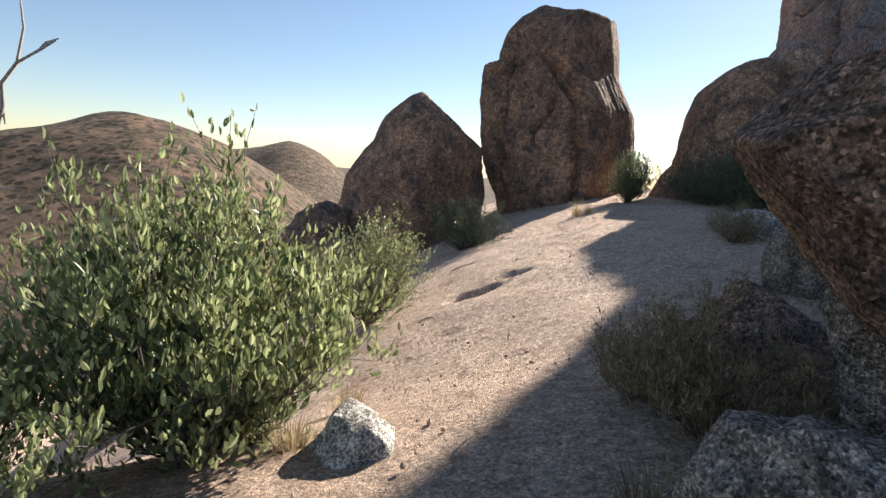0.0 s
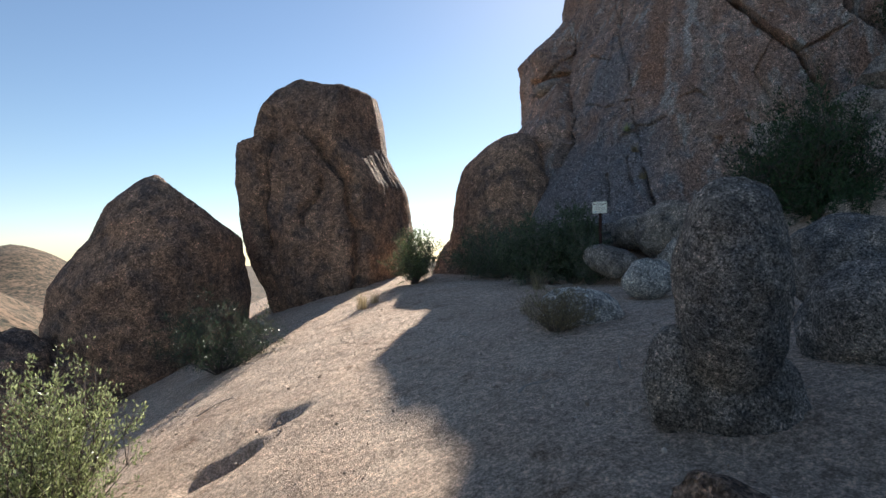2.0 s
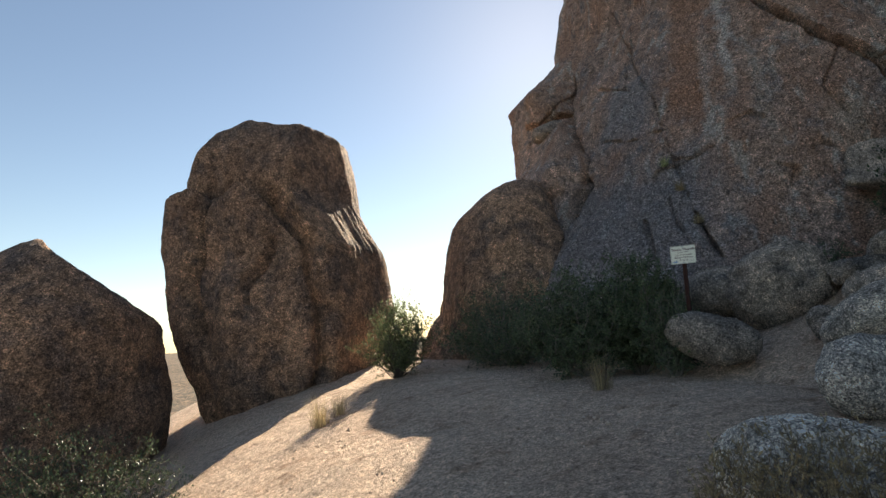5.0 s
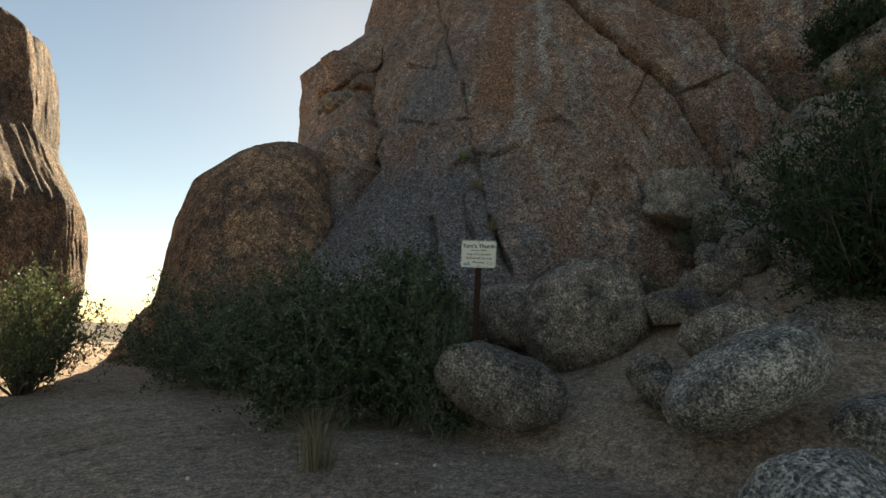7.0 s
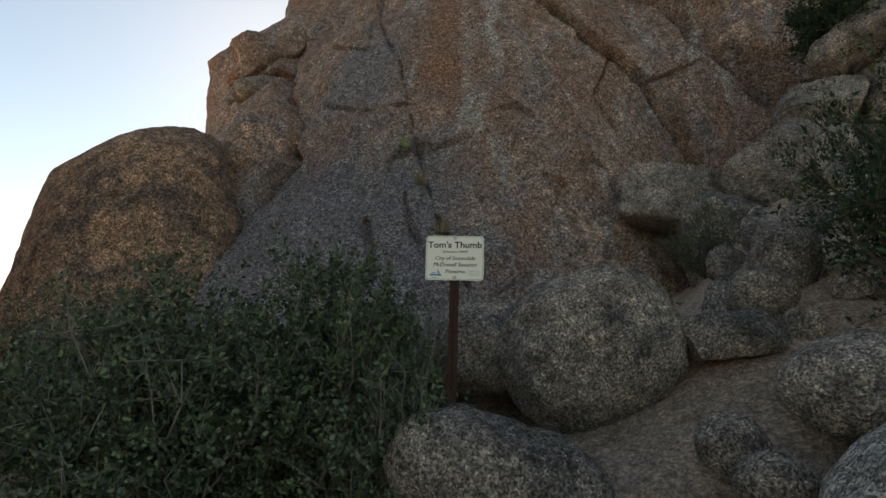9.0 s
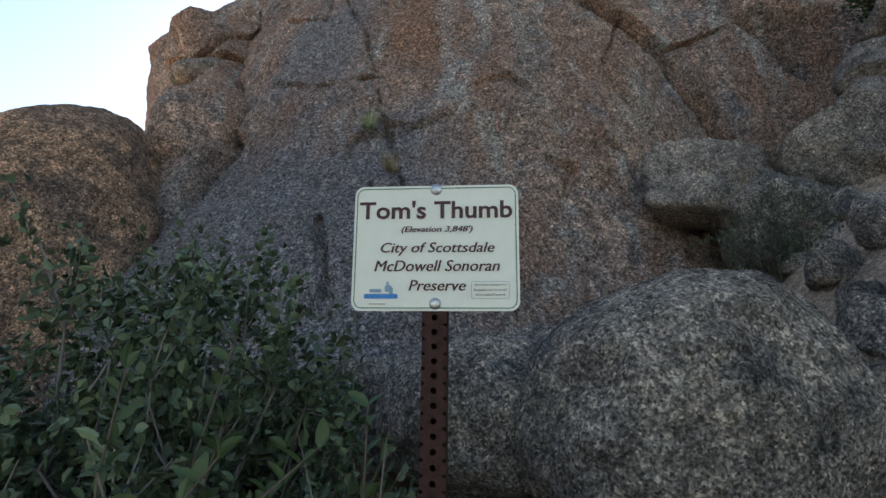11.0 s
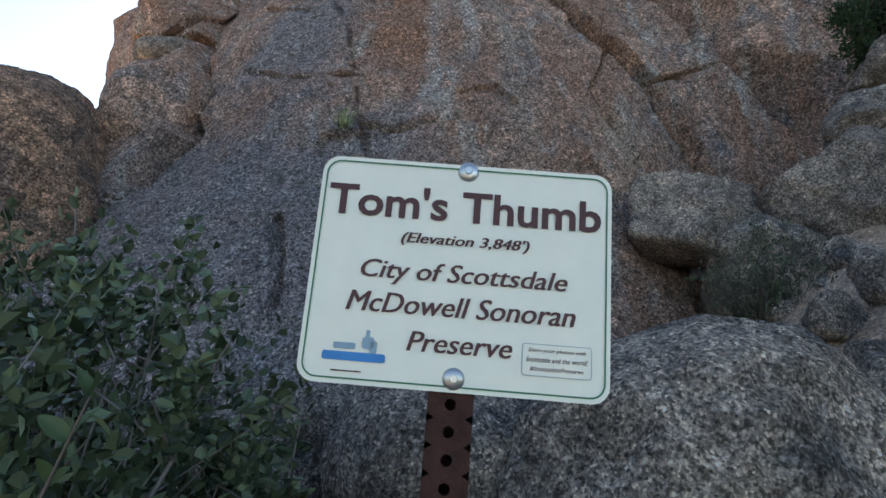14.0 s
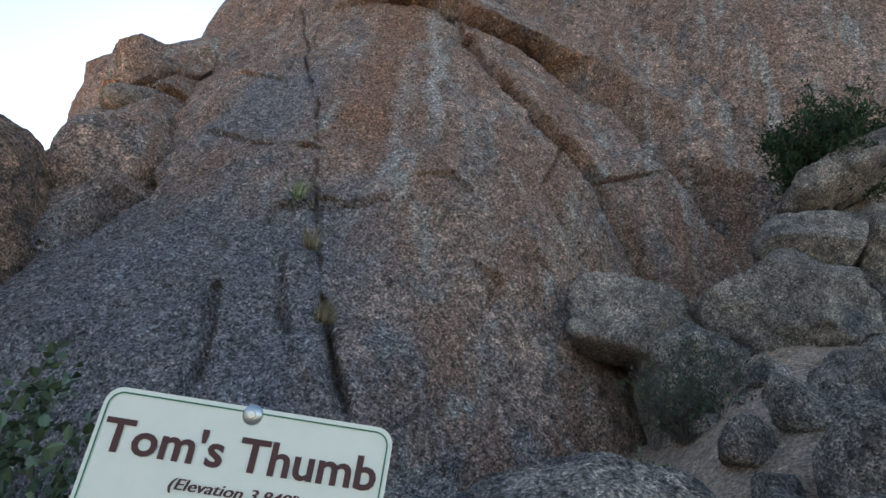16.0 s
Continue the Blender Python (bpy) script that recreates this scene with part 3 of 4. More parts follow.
# ---- boulders of the pile ----
PILE = [
    # name, centre, radii, yaw, tilt, material, label
    ("round_boulder", (7.03, 8.24, 1.74), (0.54, 0.34, 0.30), -50, 17, GREY, "smooth speckled tan boulder at the edge of the path"),
    ("round_boulder", (8.64, 8.47, 2.33), (0.66, 0.51, 0.62), -58, -27, GREY, "big rounded brown-grey boulder behind the sign"),
    ("round_boulder", (7.42, 6.56, 1.92), (0.51, 0.54, 0.25), -72, -33, PALE, "whitish speckled granite boulder beside the path"),
    ("round_boulder", (5.94, 5.80, 1.50), (0.30, 0.43, 0.29), -77, -22, PALE, "whitish rough boulder sunk in the gravel"),
    ("round_boulder", (7.90, 5.85, 1.62), (0.36, 0.34, 0.26), -81, 0, PALE, "whitish rough boulder sunk in the gravel"),
    ("round_boulder", (9.35, 6.20, 2.10), (0.62, 0.5, 0.5), -81, 10, GREY, "grey speckled boulder in the rock pile"),
    ("round_boulder", (8.15, 6.89, 2.22), (0.36, 0.34, 0.25), -78, -16, GREY, "grey speckled boulder in the rock pile"),
    ("flat_stone", (8.85, 7.62, 2.46), (0.40, 0.34, 0.15), -66, -8, GREY, "flat grey stone wedged among boulders"),
    ("small_stone", (7.90, 7.42, 1.90), (0.17, 0.15, 0.15), -64, 0, GREY, "small grey stone at the foot of the pile"),
    ("small_stone", (7.66, 7.20, 1.78), (0.17, 0.15, 0.15), -64, 0, GREY, "small grey stone at the foot of the pile"),
    ("small_stone", (9.49, 7.45, 2.80), (0.24, 0.2, 0.18), -70, 0, GREY, "rounded brown stone in the rock pile"),
    ("round_boulder", (10.08, 7.38, 3.10), (0.27, 0.25, 0.34), -72, 15, GREY, "upright brown stone in the rock pile"),
    ("round_boulder", (8.6, 9.4, 2.35), (0.60, 0.5, 0.38), -52, 0, GREY, "low blue-grey rock behind the sign"),
    ("slab_rock", (8.62, 10.4, 2.28), (0.75, 0.5, 0.32), -55, -4, GREY, "low blue-grey slab at the foot of the cliff"),
    ("slab_rock", (9.3, 9.55, 2.5), (0.3, 0.3, 0.36), -40, 10, GREY, "dark angular stone at the foot of the cliff"),
    ("slab_rock", (12.68, 8.90, 4.51), (0.76, 0.69, 0.46), -82, 8, GREY, "blocky brown rock with a flat top in the pile"),
    ("slab_rock", (12.64, 8.43, 3.87), (0.61, 0.55, 0.72), -85, -12, GREY, "leaning grey rock in the pile"),
    ("slab_rock", (12.99, 7.46, 4.69), (0.88, 0.69, 0.66), -94, 24, GREY, "large angular grey-brown rock in the pile"),
    ("slab_rock", (12.02, 7.60, 3.55), (0.41, 0.41, 0.58), -93, 20, GREY, "upright rusty brown rock in the pile"),
    ("round_boulder", (11.81, 7.17, 3.13), (0.55, 0.48, 0.36), -96, -5, GREY, "rounded brown boulder low in the pile"),
    ("flat_stone", (13.88, 6.83, 6.63), (0.91, 0.55, 0.21), -98, -30, GREY, "long tilted slab stone on top of the pile"),
    ("slab_rock", (13.54, 7.17, 5.66), (0.58, 0.55, 0.46), -96, 0, GREY, "grey block high in the pile"),
    ("slab_rock", (14.23, 6.28, 5.80), (0.83, 0.69, 0.83), -102, -10, GREY, "grey block high in the pile"),
    ("slab_rock", (13.95, 6.34, 4.62), (0.76, 0.69, 0.90), -102, 0, GREY, "grey block in the pile"),
    ("small_stone", (12.78, 7.88, 4.27), (0.18, 0.17, 0.19), -91, 0, GREY, "small brown stone wedged in the pile"),
    ("slab_rock", (11.75, 18.7, 9.75), (1.15, 0.7, 0.5), -27, -30, CLIFF, "long brown granite block lying in the cliff's west notch"),
    ("round_boulder", (10.15, 15.5, 5.95), (0.75, 0.6, 0.85), -27, 14, CLIFF, "weathered granite flake leaning on the cliff's west side"),
    # by the lower path
    ("tall_boulder", (3.25, 1.71, 1.70), (0.31, 0.39, 0.66), -47, 2, GREY, "tall rounded grey boulder with rusty patches by the path"),
    ("small_boulder", (3.02, 1.92, 1.12), (0.20, 0.20, 0.34), -47, 0, GREY, "grey stone propping a tall boulder"),
    ("round_boulder", (3.36, 1.80, 1.0), (0.38, 0.36, 0.34), -47, 0, GREY, "low grey rock under a tall boulder"),
    ("round_boulder", (4.75, 1.80, 1.35), (0.55, 0.5, 0.5), -56, 0, GREY, "grey boulder by the path"),
    ("round_boulder", (5.9, 2.75, 1.75), (0.65, 0.55, 0.48), -56, 0, GREY, "grey boulder in the shade"),
    ("small_boulder", (4.33, 5.05, 1.15), (0.52, 0.4, 0.33), -20, 8, PALE, "pale grey boulder beside a dry bush"),
    ("low_slab", (2.35, 0.32, 0.5), (0.78, 0.85, 0.52), -40, 14, RUST, "low rough granite slab at the path's edge"),
    ("low_slab", (1.30, -1.95, 0.72), (0.52, 0.6, 0.52), -34, 22, GREY, "low rough granite slab at the path's edge"),
    ("low_slab", (2.35, -1.15, 1.0), (0.75, 0.8, 0.7), -20, 0, GREY, "rough granite block under the overhanging rock"),
    ("wedged_stone", (11.35, 18.1, 8.45), (0.62, 0.5, 0.30), -30, -14, GREY, "pale grey stone wedged in the cliff's west notch"),
    ("white_stone", (-0.42, -0.40, 0.14), (0.23, 0.34, 0.22), 12, -8, WHITE, "chalky white stone set in the path's edge"),
    ("pale_boulder", on_ground(-5.4, 4.6, 0.2), (0.8, 0.7, 0.6), 20, 0, PALE, "pale boulder on the slope below the path"),
    ("pale_boulder", on_ground(-7.0, 6.5, 0.4), (0.9, 0.9, 0.9), 70, 0, PALE, "pale boulder on the slope below the path"),
    ("pale_boulder", on_ground(-8.2, 9.5, 0.4), (0.9, 0.8, 0.8), 40, 0, PALE, "pale boulder on the slope below the path"),
]
rubble = random.Random(77)
for k in range(26):
    x, y = rubble.uniform(8.9, 13.6), rubble.uniform(4.8, 8.4)
    q = rubble.uniform(0.12, 0.34)
    PILE.append(("slab_rock", on_ground(x, y, q * 0.25), (q * rubble.uniform(0.9, 1.5), q, q * rubble.uniform(0.6, 0.95)), rubble.uniform(0, 180), rubble.uniform(-25, 25), GREY, "angular grey-brown rock lying in the rubble slope"))
for i, (nm, c, rad, yaw, tilt, material, label) in enumerate(PILE):
    rnd = random.Random(i)
    cuts = []
    for _ in range(9 if "slab" in nm or "flat" in nm or "white" in nm else 2 if "tall" in nm else 4):
        n = Vector((rnd.uniform(-1, 1), rnd.uniform(-1, 1), rnd.uniform(-0.4, 0.9))).normalized()
        reach = math.sqrt(sum((n[q] * rad[q]) ** 2 for q in range(3)))
        cuts.append((tuple(n), reach * (rnd.uniform(0.62, 0.95) if "slab" in nm or "flat" in nm else rnd.uniform(0.86, 1.0))))
    hard = "slab" in nm or "flat" in nm or "white" in nm
    boulder(nm, c, [((0, 0, 0), rad)], material, yaw, 20 + i, 5 if min(rad) < 0.3 else 6, 0.085 if hard else 0.06, 4.0 if hard else 2.25, cuts, label, tilt=tilt, soft=0.0 if hard else 0.15)


# ---- plants ----
def tube(points, radii, sides=5):
    verts, faces = [], []
    for i, p in enumerate(points):
        a = Vector(points[max(i - 1, 0)])
        b = Vector(points[min(i + 1, len(points) - 1)])
        ax = (b - a).normalized()
        u = ax.orthogonal().normalized()
        v = ax.cross(u)
        for k in range(sides):
            ang = 2 * math.pi * k / sides
            verts.append(Vector(p) + (u * math.cos(ang) + v * math.sin(ang)) * radii[i])
    for i in range(len(points) - 1):
        for k in range(sides):
            a, b = i * sides + k, i * sides + (k + 1) % sides
            faces.append((a, b, b + sides, a + sides))
    return verts, faces


def join(pieces):
    verts, faces = [], []
    for v, f in pieces:
        o = len(verts)
        verts += list(v)
        faces += [tuple(i + o for i in q) for q in f]
    return verts, faces


def leaf_cloud(centres, dirs, length, width, rng, fold=0.25, oval=False):
    """Oval folded leaves, each an island of four faces."""
    n = len(centres)
    ax = dirs / np.linalg.norm(dirs, axis=1)[:, None]
    rnd = rng.normal(size=(n, 3))
    side = np.cross(ax, rnd)
    side /= np.linalg.norm(side, axis=1)[:, None] + 1e-9
    up = np.cross(side, ax)
    L = (length * rng.uniform(0.65, 1.25, n))[:, None]
    W = (width * rng.uniform(0.7, 1.2, n))[:, None]
    base = centres
    pts = [base, base + ax * L * 0.45 + side * W * 0.5 + up * W * fold, base + ax * L * 0.5 - up * W * 0.05, base + ax * L * 0.45 - side * W * 0.5 + up * W * fold, base + ax * L]
    if oval:
        s1, s2 = side * W * 0.40, side * W * 0.48
        pts = [base, base + ax * L * 0.22 + s1 + up * W * fold * 0.8, base + ax * L * 0.62 + s2 + up * W * fold, base + ax * L, base + ax * L * 0.62 - s2 + up * W * fold, base + ax * L * 0.22 - s1 + up * W * fold * 0.8, base + ax * L * 0.45]
        v = np.stack(pts, 1).reshape(-1, 3)
        return v, [(i * 7 + k, i * 7 + (k + 1) % 6, i * 7 + 6) for i in range(n) for k in range(6)]
    v = np.stack(pts, 1).reshape(-1, 3)
    f = []
    for i in range(n):
        o = i * 5
        f += [(o, o + 1, o + 2), (o, o + 2, o + 3), (o + 2, o + 1, o + 4), (o + 2, o + 4, o + 3)]
    return v, f


def shrub(name, base, radius, tall, leaf, count, length, width, label, seed, upright=0.6, stems=26, bark=BARK, oval=False):
    """A shrub: woody stems that fork, twigs, and leaves gathered along the twigs."""
    rng = np.random.default_rng(seed)
    thing = new(name)
    thing.location = base
    tagged(thing, label, "shrub")
    tips, pieces = [], []
    for s in range(stems):
        az, out = rng.uniform(0, 2 * math.pi), math.sqrt(rng.uniform(0, 1))
        h = tall * (1 - 0.55 * out ** 2) * rng.uniform(0.72, 1.08)
        end = np.array([math.cos(az) * out * radius, math.sin(az) * out * radius, h])
        pts = []
        for k in np.linspace(0, 1, 7):
            bow = np.array([end[0] * k ** 0.8, end[1] * k ** 0.8, end[2] * k ** 1.25])
            pts.append(bow + rng.normal(size=3) * 0.075 * radius * (0.2 + k))
        pts[0] = np.array([pts[0][0] * 0.3, pts[0][1] * 0.3, -0.12])
        rad0 = 0.0075 * rng.uniform(0.7, 1.5) * max(0.6, tall)
        v, f = tube(pts, [rad0 * (1 - 0.75 * k / 6) for k in range(7)])
        mesh_object("stem", v, f, bark, thing)
        for k in range(2, 7):
            for _ in range(5):
                d = rng.normal(size=3) + np.array([0, 0, upright]) + 0.7 * end / (np.linalg.norm(end) + 1e-6)
                d /= np.linalg.norm(d)
                ln = tall * rng.uniform(0.10, 0.26)
                a = pts[k]
                b = a + d * ln * 0.5 + rng.normal(size=3) * 0.02
                c = b + (d + np.array([0, 0, 0.4 * upright])) * ln * 0.5
                if rng.uniform() < 0.6:
                    pieces.append(tube([a, b, c], [rad0 * 0.3, rad0 * 0.22, rad0 * 0.12], 3))
                tips.append((a, b, c))
    v, f = join(pieces)
    mesh_object("brushwood", v, f, bark, thing)["kind"] = "stuff"
    tips = np.array(tips)
    pick = rng.integers(0, len(tips), count)
    k = rng.uniform(0.15, 1.0, count)[:, None]
    a, b, c = tips[pick, 0], tips[pick, 1], tips[pick, 2]
    pos = np.where(k < 0.5, a + (b - a) * 2 * k, b + (c - b) * (2 * k - 1)) + rng.normal(size=(count, 3)) * 0.02 * radius
    dirs = rng.normal(size=(count, 3)) * 0.75 + np.array([0, 0, upright * 1.3]) + (c - a) * 2
    v, f = leaf_cloud(pos, dirs, length, width, rng, oval=oval)
    lv = mesh_object("leaves", v, f, leaf, thing, soft=False)
    lv["kind"] = "stuff"
    return thing


def tussock(name, base, count, tall, spread, material, label, seed, lean=0.7):
    """A tuft of dry grass: curved tapering blades."""
    rng = np.random.default_rng(seed)
    v, f = [], []
    for i in range(count):
        az, out = rng.uniform(0, 2 * math.pi), rng.uniform(0, 1)
        d = np.array([math.cos(az), math.sin(az), 0])
        h = tall * rng.uniform(0.5, 1.1)
        root = d * spread * 0.35 * rng.uniform(0, 1)
        side = np.array([-d[1], d[0], 0]) * 0.0035 * rng.uniform(0.7, 1.5)
        o = len(v)
        for k in (0, 0.4, 0.75, 1.0):
            p = root + d * out * lean * h * k * k + np.array([0, 0, h * k * (1 - 0.25 * out * k) - 0.03])
            w = side * (1.05 - k)
            v += [p - w, p + w]
        for q in range(3):
            f.append((o + 2 * q, o + 2 * q + 1, o + 2 * q + 3, o + 2 * q + 2))
    ob = mesh_object(name, v, f, material, soft=False)
    ob.location = base
    tagged(ob, label, "grass", "dry grass tufts", "stuff")
    return ob


near_bush = shrub("jojoba_bush", on_ground(-1.6, 0.05), 1.08, 1.68, JOJOBA, 17000, 0.075, 0.029, "large grey-green jojoba bush with upright leaves beside the trail", 1, 1.2, 90, oval=True)
shrub("jojoba_bush", on_ground(-2.4, -1.3), 0.95, 1.0, JOJOBA, 12000, 0.06, 0.026, "low grey-green bush beside the trail", 2, 1.0, 50)
shrub("desert_shrub", on_ground(-1.55, 5.1, 0.1), 0.9, 1.5, JOJOBA, 13000, 0.045, 0.02, "sparse green shrub with bare twigs on the slope edge", 3, 0.8, 60)
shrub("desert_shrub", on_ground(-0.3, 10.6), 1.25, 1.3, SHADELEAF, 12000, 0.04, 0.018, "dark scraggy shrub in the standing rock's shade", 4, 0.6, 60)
shrub("desert_shrub", on_ground(4.55, 14.0), 0.75, 1.45, OLIVE, 14000, 0.045, 0.024, "green shrub at the foot of the standing rock", 5, 0.6, 60)
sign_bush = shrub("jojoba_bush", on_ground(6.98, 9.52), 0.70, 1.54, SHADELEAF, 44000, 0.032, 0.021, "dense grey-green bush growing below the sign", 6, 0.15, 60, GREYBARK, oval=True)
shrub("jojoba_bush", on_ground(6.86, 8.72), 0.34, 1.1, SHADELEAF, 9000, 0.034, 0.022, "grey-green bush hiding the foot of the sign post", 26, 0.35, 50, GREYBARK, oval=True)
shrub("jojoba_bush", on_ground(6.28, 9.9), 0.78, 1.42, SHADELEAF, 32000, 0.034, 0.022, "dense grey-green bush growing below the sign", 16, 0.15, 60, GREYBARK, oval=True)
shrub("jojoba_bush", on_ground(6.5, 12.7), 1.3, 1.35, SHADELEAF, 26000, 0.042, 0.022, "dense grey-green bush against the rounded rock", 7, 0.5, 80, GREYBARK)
shrub("dry_bush", on_ground(3.78, 4.72), 0.45, 0.5, STRAWDARK, 5000, 0.035, 0.009, "dry straw-coloured bush against a pale boulder", 8, 0.6, 40)
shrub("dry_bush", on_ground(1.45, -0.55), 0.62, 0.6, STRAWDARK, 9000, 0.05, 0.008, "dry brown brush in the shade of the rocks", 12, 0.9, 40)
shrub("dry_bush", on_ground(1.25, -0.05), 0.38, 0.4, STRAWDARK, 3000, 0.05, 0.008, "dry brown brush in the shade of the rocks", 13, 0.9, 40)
shrub("scrub_oak", on_ground(9.5, 6.05, -0.3), 1.15, 2.1, DARKLEAF, 28000, 0.055, 0.026, "dark green scrub oak growing from the rock pile", 9, 0.4, 90)
shrub("scrub_oak", (14.0, 6.75, 6.45), 0.75, 1.35, DARKLEAF, 20000, 0.06, 0.03, "dark green scrub oak growing on a cliff ledge", 10, 0.4, 60)
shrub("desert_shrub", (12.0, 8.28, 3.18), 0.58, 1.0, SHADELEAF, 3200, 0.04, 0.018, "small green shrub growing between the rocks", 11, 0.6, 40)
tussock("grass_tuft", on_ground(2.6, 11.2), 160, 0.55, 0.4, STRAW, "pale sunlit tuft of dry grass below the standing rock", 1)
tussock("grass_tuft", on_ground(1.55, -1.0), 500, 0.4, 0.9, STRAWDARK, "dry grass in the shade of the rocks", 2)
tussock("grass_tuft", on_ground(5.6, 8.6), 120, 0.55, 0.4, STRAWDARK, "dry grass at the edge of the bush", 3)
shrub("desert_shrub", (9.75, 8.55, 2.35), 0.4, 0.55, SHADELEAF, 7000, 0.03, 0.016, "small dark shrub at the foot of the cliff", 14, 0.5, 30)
shrub("desert_shrub", on_ground(8.95, 5.2), 0.6, 0.8, DARKLEAF, 9000, 0.045, 0.02, "dark green shrub among the rocks", 15, 0.5, 40)
tussock("grass_tuft", on_ground(2.95, 11.6), 90, 0.4, 0.4, STRAW, "pale sunlit tuft of dry grass below the standing rock", 4)
tussock("grass_tuft", on_ground(-2.4, 2.9), 160, 0.6, 0.5, STRAW, "pale tuft of dry grass on the slope edge", 5)
tussock("grass_tuft", on_ground(-0.75, 0.75), 160, 0.28, 0.5, STRAW, "dry grass along the path's edge", 6)
tussock("grass_tuft", on_ground(-0.8, -0.35), 140, 0.25, 0.4, STRAW, "dry grass along the path's edge", 7)
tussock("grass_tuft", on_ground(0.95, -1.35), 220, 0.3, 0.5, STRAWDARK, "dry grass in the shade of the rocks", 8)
for k, (th, z) in enumerate(((212.0, 5.46), (214.3, 4.75), (216.5, 3.89))):
    r = float(cliff_radius(np.array(th), np.array(z))) + 0.16
    tussock("crack_tuft", (AX + r * math.cos(radians(th)), AY + r * math.sin(radians(th)), z), 160, 0.26, 0.35, STRAWDARK if k else JOJOBA, "small dry tuft growing in a cliff crack", 20 + k)


def branch(name, points, thick, material, label, forks=(), seed=1):
    """A dead branch: a bent tapering stick with side twigs."""
    rng = np.random.default_rng(seed)
    pts = [np.array(p, float) for p in points]
    pieces = [tube(pts, list(np.linspace(thick, thick * 0.35, len(pts))), 6)]
    for at, tip in forks:
        a, tip = pts[at], np.array(tip, float)
        mid = (a + tip) / 2 + rng.normal(size=3) * 0.015
        pieces.append(tube([a, mid, tip], [thick * 0.5, thick * 0.4, thick * 0.2], 5))
    v, f = join(pieces)
    return tagged(mesh_object(name, v, f, material), label, "branch")


g = float(height(-1.5, -1.75))
branch("dead_branch", [(-1.5, -1.75, g - 0.05), (-1.40, -1.78, g + 0.9), (-1.24, -1.8, 1.6), (-1.14, -1.82, 1.85), (-1.15, -1.81, 1.91), (-1.11, -1.80, 1.97), (-1.05, -1.79, 2.01), (-1.01, -1.78, 2.04)], 0.009, DRYWOOD, "bare grey dead branch standing beside the trail",
       [(5, (-1.12, -1.77, 2.16)), (6, (-1.0, -1.78, 2.045)), (3, (-1.135, -1.82, 1.8)), (2, (-1.08, -1.82, 1.62))])
for k, (x, y, a, ln) in enumerate(((0.33, -0.55, 20, 0.28), (0.15, -0.75, 70, 0.14), (0.75, -1.2, -40, 0.4), (2.6, 3.3, 10, 0.35), (3.4, 3.0, 60, 0.3), (-0.6, 4.0, 30, 0.3), (-0.4, 7.6, 15, 0.7), (2.9, 5.9, -30, 0.3))):
    dx, dy = math.cos(radians(a)) * ln, math.sin(radians(a)) * ln
    pts = [(x + dx * q, y + dy * q + 0.02 * math.sin(q * 7), float(height(x + dx * q, y + dy * q)) + 0.012 + 0.02 * math.sin(q * 5)) for q in np.linspace(0, 1, 6)]
    branch("fallen_twig", pts, 0.010, DRYWOOD, "weathered fallen twig lying on the gravel", [(2, (x + dx * 0.6 + 0.05, y + dy * 0.6 + 0.06, pts[2][2] + 0.03))], k)


def pebbles():
    """Loose gravel over the near ground."""
    rng = np.random.default_rng(5)
    d, faces = sphere_dirs(1)
    n = 5200
    x, y = rng.uniform(-1.6, 7.4, n), rng.uniform(-2.4, 10.5, n)
    q = 0.006 + 0.02 * rng.power(0.35, n) * rng.uniform(0, 1, n)
    z = height(x, y)
    v = d[None] * (q[:, None] * rng.uniform(0.6, 1.2, (n, 3)))[:, None, :] * rng.uniform(0.8, 1.15, (n, len(d), 1))
    v = v + np.stack([x, y, z + q * 0.2], 1)[:, None, :]
    f = np.array(faces)[None] + (np.arange(n) * len(d))[:, None, None]
    ob = mesh_object("pebbles", v.reshape(-1, 3), f.reshape(-1, 3).tolist(), PEBBLE, soft=False)
    tagged(ob, "loose tan granite pebbles scattered on the trail", "pebbles", kind="stuff")


pebbles()


# a leafy sprig in front of the sign post, leaf by leaf
def oval_leaf():
    bm = bmesh.new()
    rows = []
    for k in range(7):
        q = k / 6
        w = 0.5 * math.sin(math.pi * min(1, q * 0.94 + 0.06)) ** 0.7 * (1 - 0.25 * q)
        lift = 0.10 * math.sin(q * 2.2)
        rows.append([bm.verts.new((sx * w * 0.55, q, lift + abs(sx) * w * 0.22)) for sx in (-1, -0.5, 0, 0.5, 1)])
    for a, b in zip(rows, rows[1:]):
        for i in range(4):
            bm.faces.new((a[i], a[i + 1], b[i + 1], b[i]))
    me = bpy.data.meshes.new("leaf")
    bm.to_mesh(me)
    bm.free()
    me.polygons.foreach_set("use_smooth", [True] * len(me.polygons))
    return me


LEAF = oval_leaf()
LEAF.materials.append(BIGLEAF)


